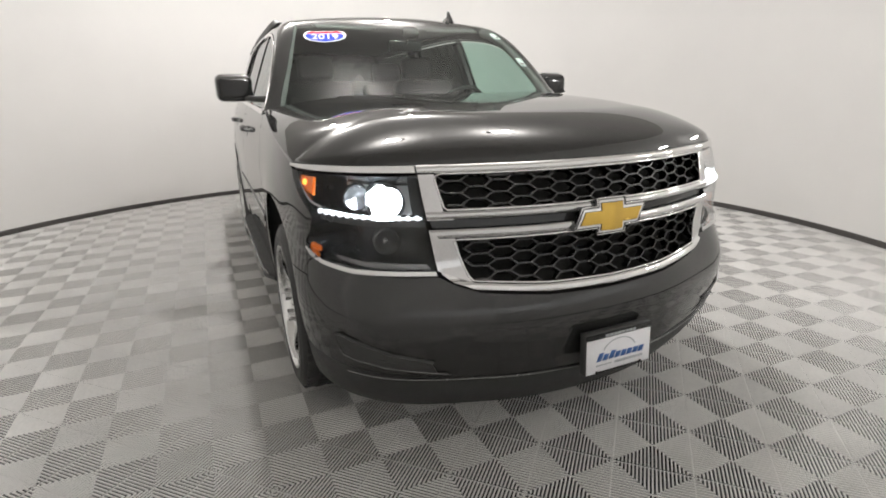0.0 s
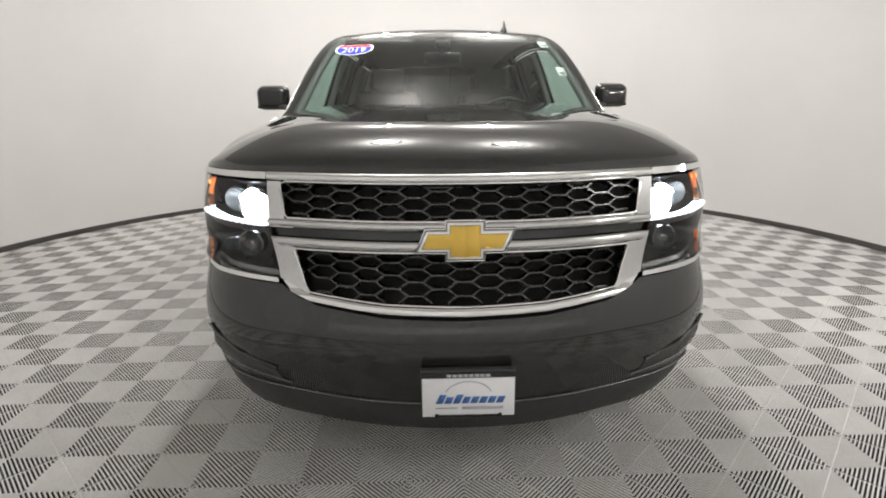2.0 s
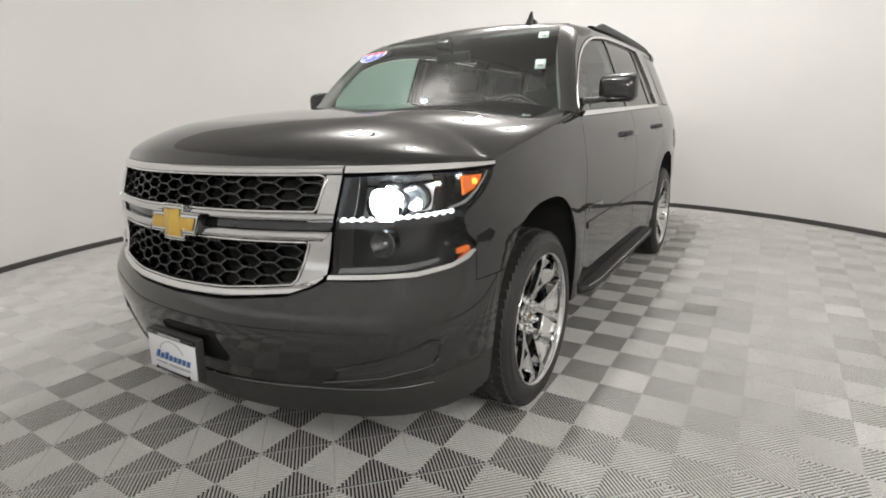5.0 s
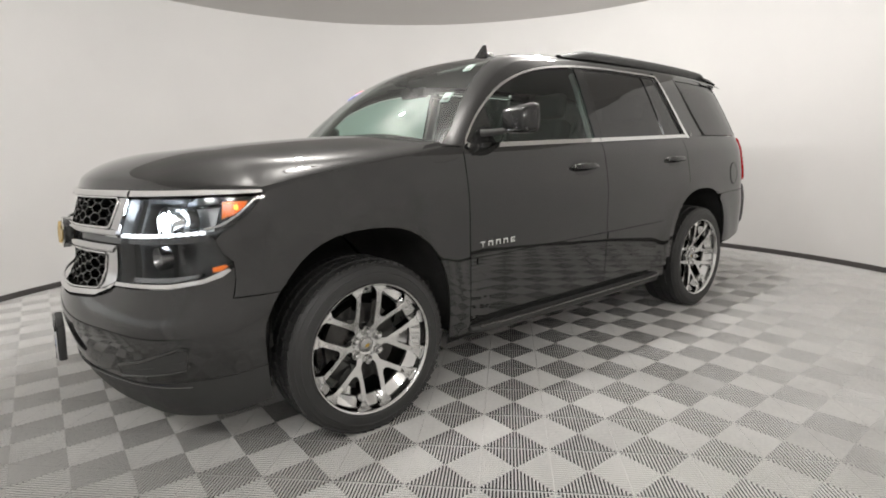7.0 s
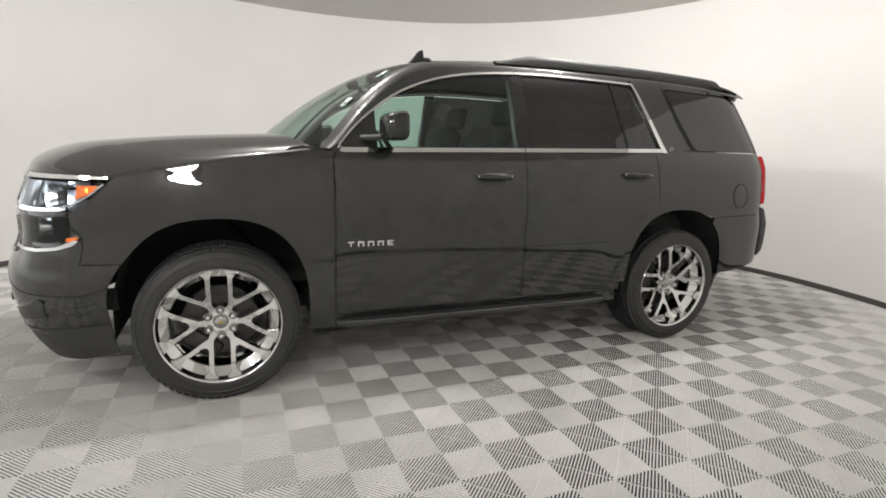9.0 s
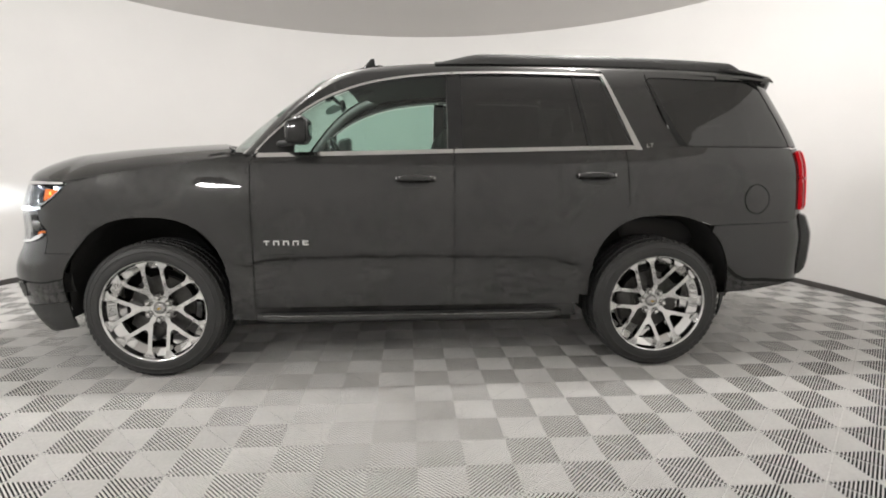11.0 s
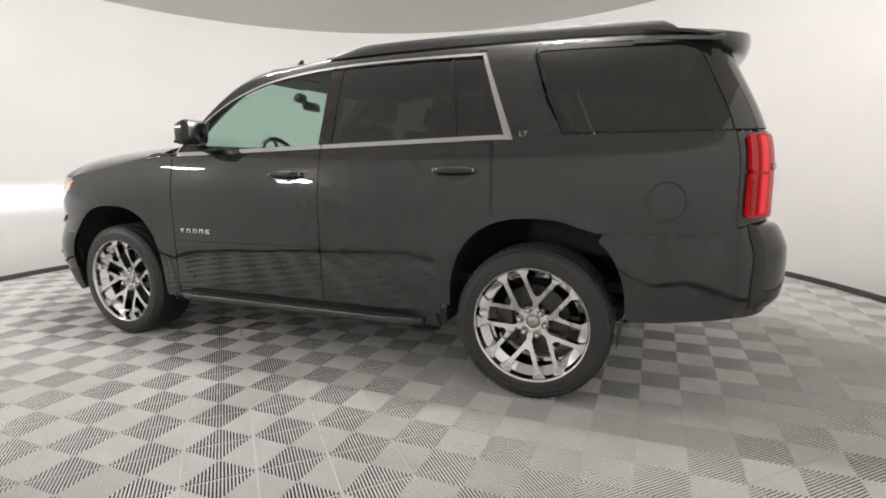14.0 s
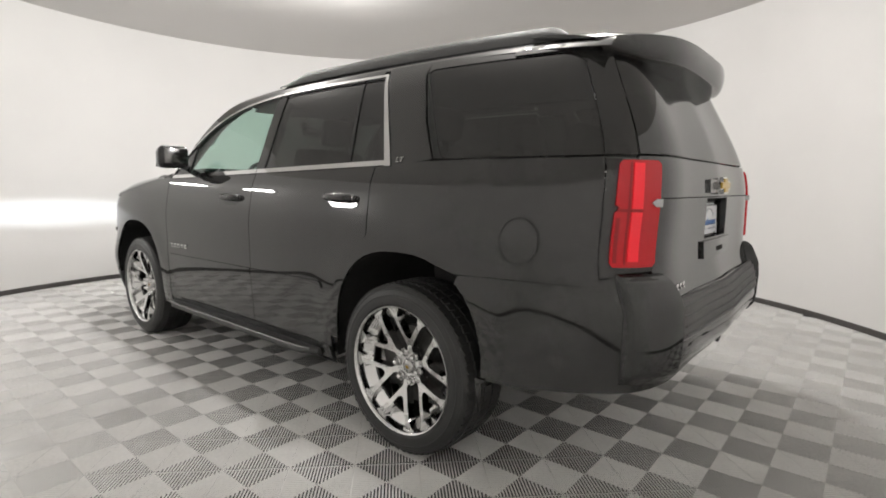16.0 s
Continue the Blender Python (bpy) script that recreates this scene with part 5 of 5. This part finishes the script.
# tailgate: plate recess, handle, badge
skin("gate_seam", [(5.723, 1.190), (2 * LEN - 5.723, 1.190), (2 * LEN - 5.723, 1.186), (5.723, 1.186)], M_CORE, out=.0015, thick=.002)
gh = skin("gate_handle", [(LEN - .24, 1.0), (LEN + .24, 1.0), (LEN + .23, .925), (LEN - .23, .925)], M_PAINT, out=.012, thick=.02, label="black tailgate pull")
skin("pull_slot", [(LEN - .03, .965), (LEN + .08, .965), (LEN + .08, .945), (LEN - .03, .945)], M_CORE, gh, .014, .004)
skin("gate_garnish", [(LEN - .19, 1.262), (LEN + .19, 1.262), (LEN + .19, 1.205), (LEN - .19, 1.205)], M_DARKCHROME, out=.012, thick=.016)
gb = skin("gate_badge", [(LEN + a * .62, b * .62 + 1.235) for a, b in bowtie(1.12)], M_CHROME, out=.028, thick=.018)
skin("gold_face", [(LEN + a * .62, b * .62 + 1.235) for a, b in bowtie(.92)], M_GOLD, gb, .032, .006)
for k in range(5):
    s0 = 5.812 + .036 * k
    skin("badge_block", [(s0 - .012, .870), (s0 + .012, .870), (s0 + .012, .862), (s0 - .004, .860), (s0 - .004, .849), (s0 - .012, .849)], M_CHROME, out=.005, thick=.006, step=(.03, .03))
# bumper corners and the step between them


def corner_block(sg):
    prof = [(0, .930), (.024, .922), (.040, .903), (.047, .875), (.052, .80), (.052, .64), (.044, .585), (.018, .548), (-.01, .54)]

    def fn(u, v):
        k = v * (len(prof) - 1)
        i = min(len(prof) - 2, int(k))
        o = prof[i][0] + (prof[i + 1][0] - prof[i][0]) * (k - i)
        z = prof[i][1] + (prof[i + 1][1] - prof[i][1]) * (k - i)
        e = min(1.0, u / .80)
        a = 5.575 + .205 * e
        grow = smooth(0, .10, e) * (.66 + .34 * e)
        if u > .80:
            grow *= 1 - (u - .80) / .20
        if z > .86:
            a -= .03 * (z - .86) / .07 * e
        p = shell(a, z, o * grow + .0015)
        return Vector((p.x, sg * p.y, p.z))
    sharpen(part("bumper_corner", grid_surface(fn, 20, 24, face=(-1, sg * .6, 0)), M_PAINT, CAR, "raised black corner of the rear bumper"), 30)


both(corner_block)
LEDGE = [(-.004, .832), (.004, .828), (.014, .814), (.024, .786), (.033, .752), (.040, .716), (.042, .694), (.038, .684), (.041, .678), (.044, .655), (.040, .622), (.028, .592), (.010, .566), (-.01, .56)]


def ledge_fn(u, v, lift=0.0):
    k = v * (len(LEDGE) - 1)
    i = min(len(LEDGE) - 2, int(k))
    o = LEDGE[i][0] + (LEDGE[i + 1][0] - LEDGE[i][0]) * (k - i)
    z = LEDGE[i][1] + (LEDGE[i + 1][1] - LEDGE[i][1]) * (k - i)
    a = 5.776 + (2 * LEN - 11.552) * u
    return shell(a, z - .012 * math.sin(math.pi * u), o + .012 * math.sin(math.pi * u) + lift)


STEP = part("step_ledge", grid_surface(ledge_fn, 40, 39, face=(-1, 0, 0)), M_PAINT, CAR, "black step along the rear bumper")
part("step_pad", grid_surface(lambda u, v: ledge_fn(.02 + .96 * u, .09 + .36 * v, .004), 40, 12, .006, (-1, 0, 0), (-1, 0, 0)), M_PAD, STEP, "grey ribbed plastic pad")
for k in range(5):
    part("pad_rib", sweep([ledge_fn(.03 + .94 * i / 30, .12 + .072 * k, .005) for i in range(31)], .0055, 6), M_PAD, STEP)
part("exhaust_tip", sweep([(-2.25, -.62, .40), (-2.38, -.63, .39), (-2.44, -.64, .37)], .026, 14), M_PLASTIC, CAR, "steel exhaust tip")

# ---- cabin ----


def rounded(name, size, loc, rot=(0, 0, 0), bevel=.03, mat=M_CLOTH, parent=CAR, label=""):
    m = pose(*loc, *rot)
    return part(name, boxed(size, m, bevel, 3), mat, parent, label)


def seat(x, y, wide=.50, mat=M_CLOTH, back=.66):
    st = rounded("seat", (.50, wide, .16), (x, y, .80), (0, -6, 0), .05, mat, label="dark cloth seat")
    rounded("backrest", (.14, wide, back), (x - .30, y, .80 + back / 2), (0, -16, 0), .05, mat, st)
    for d in (-1, 1):
        rounded("bolster", (.12, .07, back * .7), (x - .25, y + d * (wide / 2 - .04), .78 + back / 2), (0, -16, 0), .03, mat, st)
    if back > .5:
        hx, hz = x - .30 - .29 * back * .95, .80 + back + .09
        rounded("headrest", (.09, .27, .17), (hx - .005, y, hz), (0, -12, 0), .04, mat, st)
        for d in (-.06, .06):
            part("headrest_post", sweep([(hx + .02, y + d, hz - .14), (hx, y + d, hz - .05)], .006), M_STEEL, st)


for sg in (1, -1):
    seat(.12, .42 * sg)
    seat(-.78, .45 * sg, .54)
    seat(-1.62, .42 * sg, .50, back=.52)
dash = bmesh.new()
n_d = 24
prof = [(1.16, 1.245), (.95, 1.255), (.78, 1.235), (.70, 1.19), (.67, 1.12), (.70, 1.0), (.78, .85)]
rows = [[dash.verts.new((x - .10 * (y / .85) ** 2 + (.02 if abs(y - .42) < .2 and x < 1 else 0), y, z + (.018 if abs(y - .42) < .2 and x < .9 and z > 1.15 else 0))) for x, z in prof] for y in np.linspace(-.85, .85, n_d)]
for a, b in zip(rows, rows[1:]):
    for k in range(len(prof) - 1):
        dash.faces.new((a[k], b[k], b[k + 1], a[k + 1]))
bmesh.ops.recalc_face_normals(dash, faces=dash.faces)
d_ob = part("dashboard", dash, M_TRIM, CAR, "dark grey dashboard")
rounded("centre_screen", (.02, .26, .16), (.69, 0, 1.12), (0, -12, 0), .008, M_BLACK, d_ob)
rounded("centre_console", (.75, .26, .34), (.12, 0, .78), (0, 0, 0), .04, M_TRIM)
# steering wheel
cw = pose(.46, .42, 1.212, 0, -66, 0)
bm = sweep([cw @ Vector((.19 * math.cos(a), .19 * math.sin(a), 0)) for a in np.linspace(0, 2 * math.pi, 37)], .016, 10)
sw = part("steering_wheel", bm, M_BLACK, CAR, "black steering wheel")
part("wheel_pad", boxed((.12, .15, .05), cw, .02, 3), M_BLACK, sw)
for a in (0.0, math.pi, -math.pi / 2):
    part("wheel_spoke", sweep([cw @ Vector((.05 * math.cos(a + math.pi / 2), .05 * math.sin(a + math.pi / 2), 0)), cw @ Vector((.185 * math.cos(a + math.pi / 2), .185 * math.sin(a + math.pi / 2), 0))], .016, 8, .6), M_SATIN if a < 0 else M_BLACK, sw)
part("column", sweep([(.49, .42, 1.18), (.78, .42, 1.09)], .05, 12), M_BLACK, sw)
rm = rounded("rear_view_mirror", (.035, .24, .07), (.50, 0, 1.645), (0, 12, 8), .015, M_BLACK)
part("mirror_stem", sweep([(.52, 0, 1.66), (.60, 0, 1.735)], .012), M_BLACK, rm)
rounded("mirror_sensor_box", (.07, .10, .06), (.60, 0, 1.715), (0, 40, 0), .02, M_BLACK, rm)
for sg in (1, -1):
    rounded("sun_visor", (.16, .38, .02), (.36, .36 * sg, 1.768), (0, 14, 0), .008, M_HEADLINER)


def liner_fn(u, v):
    p = roof_fn(u, v)
    return Vector((p.x * .97, p.y * 1.06, p.z - .045))


part("headliner", grid_surface(liner_fn, 20, 12, face=(0, 0, -1)), M_HEADLINER, CAR)


def cabin_side(sg):
    for x0, x1 in ((.88, -.20), (-.28, -1.20)):
        xl = -.98 if x0 < 0 else x1
        poly = [(side(x0), .62), (side(x0), belt(x0) + .004), (side(x1), belt(x1) + .004), (side(x1), 1.0), (side(xl), .95), (side(xl), .62)]
        skin("door_lining", mir(poly, sg), M_TRIM, DOORS[sg][0 if x0 > 0 else 1], -.06, .02)
    poly = [(side(-1.25), .97), (side(-1.25), 1.32), (5.458, 1.32), (5.458, .97)]
    skin("cargo_lining", mir(poly, sg), M_TRIM, CAR, -.07, .02)
    for xa, xb in ((-.205, -.29), (-1.20, -1.42)):
        xt = .05 if xa < -1 else 0
        poly = [(side(xa), 1.30), (side(xa + xt), 1.74), (side(xb + xt), 1.74), (side(xb), 1.30)]
        skin("inner_pillar", mir(poly, sg), M_TRIM, CAR, -.03, .03)
    # windshield pillar lining
    pts = [(x, sg * (EDGE_Y(x) - .055), EDGE_Z(x) - .03) for x in np.linspace(1.06, .30, 14)]
    part("pillar_lining", sweep(pts, .034, 8), M_TRIM, CAR)


both(cabin_side)
# ---- ribbed floor tiles ----
floor_bm = bmesh.new()
bmesh.ops.create_circle(floor_bm, cap_ends=True, segments=NW, radius=RADIUS + .4, matrix=Matrix.Translation((*ROOM, -.024)))
FLOOR = tagged(part("floor", floor_bm, M_SUB, soft=False), "light grey ribbed interlocking plastic floor tiles", "floor", kind="structure")
SQ, RIBS, RIB_W, RIB_H = .2, 21, .0056, .0052


def ribs_of_square(ox, oy, even):
    """Ribs of one quarter tile; they run along one diagonal, and a lower web cuts across them."""
    vs, fs = [], []
    diag = SQ * math.sqrt(2)
    pitch = diag / RIBS
    e1 = np.array((1, 1)) / math.sqrt(2) if even else np.array((1, -1)) / math.sqrt(2)
    e2 = np.array((-1, 1)) / math.sqrt(2) if even else np.array((1, 1)) / math.sqrt(2)
    c = np.array((ox + SQ / 2, oy + SQ / 2))

    def bar(d, w, h):
        # ends cut along the square's border, so that ribs of neighbouring squares meet in a mitre
        for s_, near in ((-1, True), (-1, False), (1, True), (1, False)):
            if near:
                o = len(vs)
            for k, z in ((-w / 2 - .0004, -h), (-w / 2, -.0012), (-w / 2 + .0013, 0), (w / 2 - .0013, 0), (w / 2, -.0012), (w / 2 + .0004, -h)):
                half = max(.0025, diag / 2 - abs(d + k) - .0003)
                p = c + e2 * (d + k) + e1 * s_ * (.0021 if near else half)
                vs.append((p[0], p[1], z))
            if not near:
                fs.extend((o + k, o + 6 + k, o + 7 + k, o + k + 1) for k in range(5))
    for i in range(RIBS):
        d = -diag / 2 + pitch * (i + .5)
        bar(d, RIB_W, RIB_H)
    # thin web across the ribs
    o = len(vs)
    for s_ in (-1, 1):
        for k, z in ((-.0022, -RIB_H), (-.0020, -.0036), (.0020, -.0036), (.0022, -RIB_H)):
            p = c + e1 * k + e2 * s_ * diag / 2 * .99
            vs.append((p[0], p[1], z))
    for k in range(3):
        fs.append((o + k, o + k + 1, o + 5 + k, o + 4 + k))
    return vs, fs


def tile_mesh():
    vs, fs = [], []
    for i in range(2):
        for j in range(2):
            v, f = ribs_of_square(i * SQ - SQ, j * SQ - SQ, (i + j) % 2 == 0)
            o = len(vs)
            vs += v
            fs += [tuple(o + k for k in q) for q in f]
    me = bpy.data.meshes.new("floor_tile")
    me.from_pydata(vs, [], fs)
    me.materials.append(M_TILE)
    bm = bmesh.new(); bm.from_mesh(me)
    for f in bm.faces:
        f.normal_update()
        if f.normal.z < -.01:
            f.normal_flip()
    bm.to_mesh(me); bm.free()
    return me


TILE = tile_mesh()
spots = []
for i in range(-12, 13):
    for j in range(-12, 13):
        x, y = .4 * i, .4 * j
        d = math.hypot(x - ROOM[0], y - ROOM[1])
        if d < RADIUS + .2:
            spots.append((x, y))
# the tiles of the left and front halves are pieces of their own, the rest is joined
spots.sort(key=lambda p: -(p[1] + .6 * p[0]))
rest_v, rest_f = [], []
tv = [v.co.copy() for v in TILE.vertices]
tf_ = [tuple(p.vertices) for p in TILE.polygons]
for k, (x, y) in enumerate(spots):
    if k < 296:
        ob = new("floor_tile", TILE)
        ob.location = (x, y, 0)
        ob.parent = FLOOR
    else:
        o = len(rest_v)
        rest_v += [(v.x + x, v.y + y, v.z) for v in tv]
        rest_f += [tuple(o + i for i in q) for q in tf_]
me = bpy.data.meshes.new("floor_tiles")
me.from_pydata(rest_v, [], rest_f)
me.materials.append(M_TILE)
ob = new("floor_tiles", me)
ob.parent = FLOOR
tagged(ob, "further ribbed floor tiles", kind="stuff")
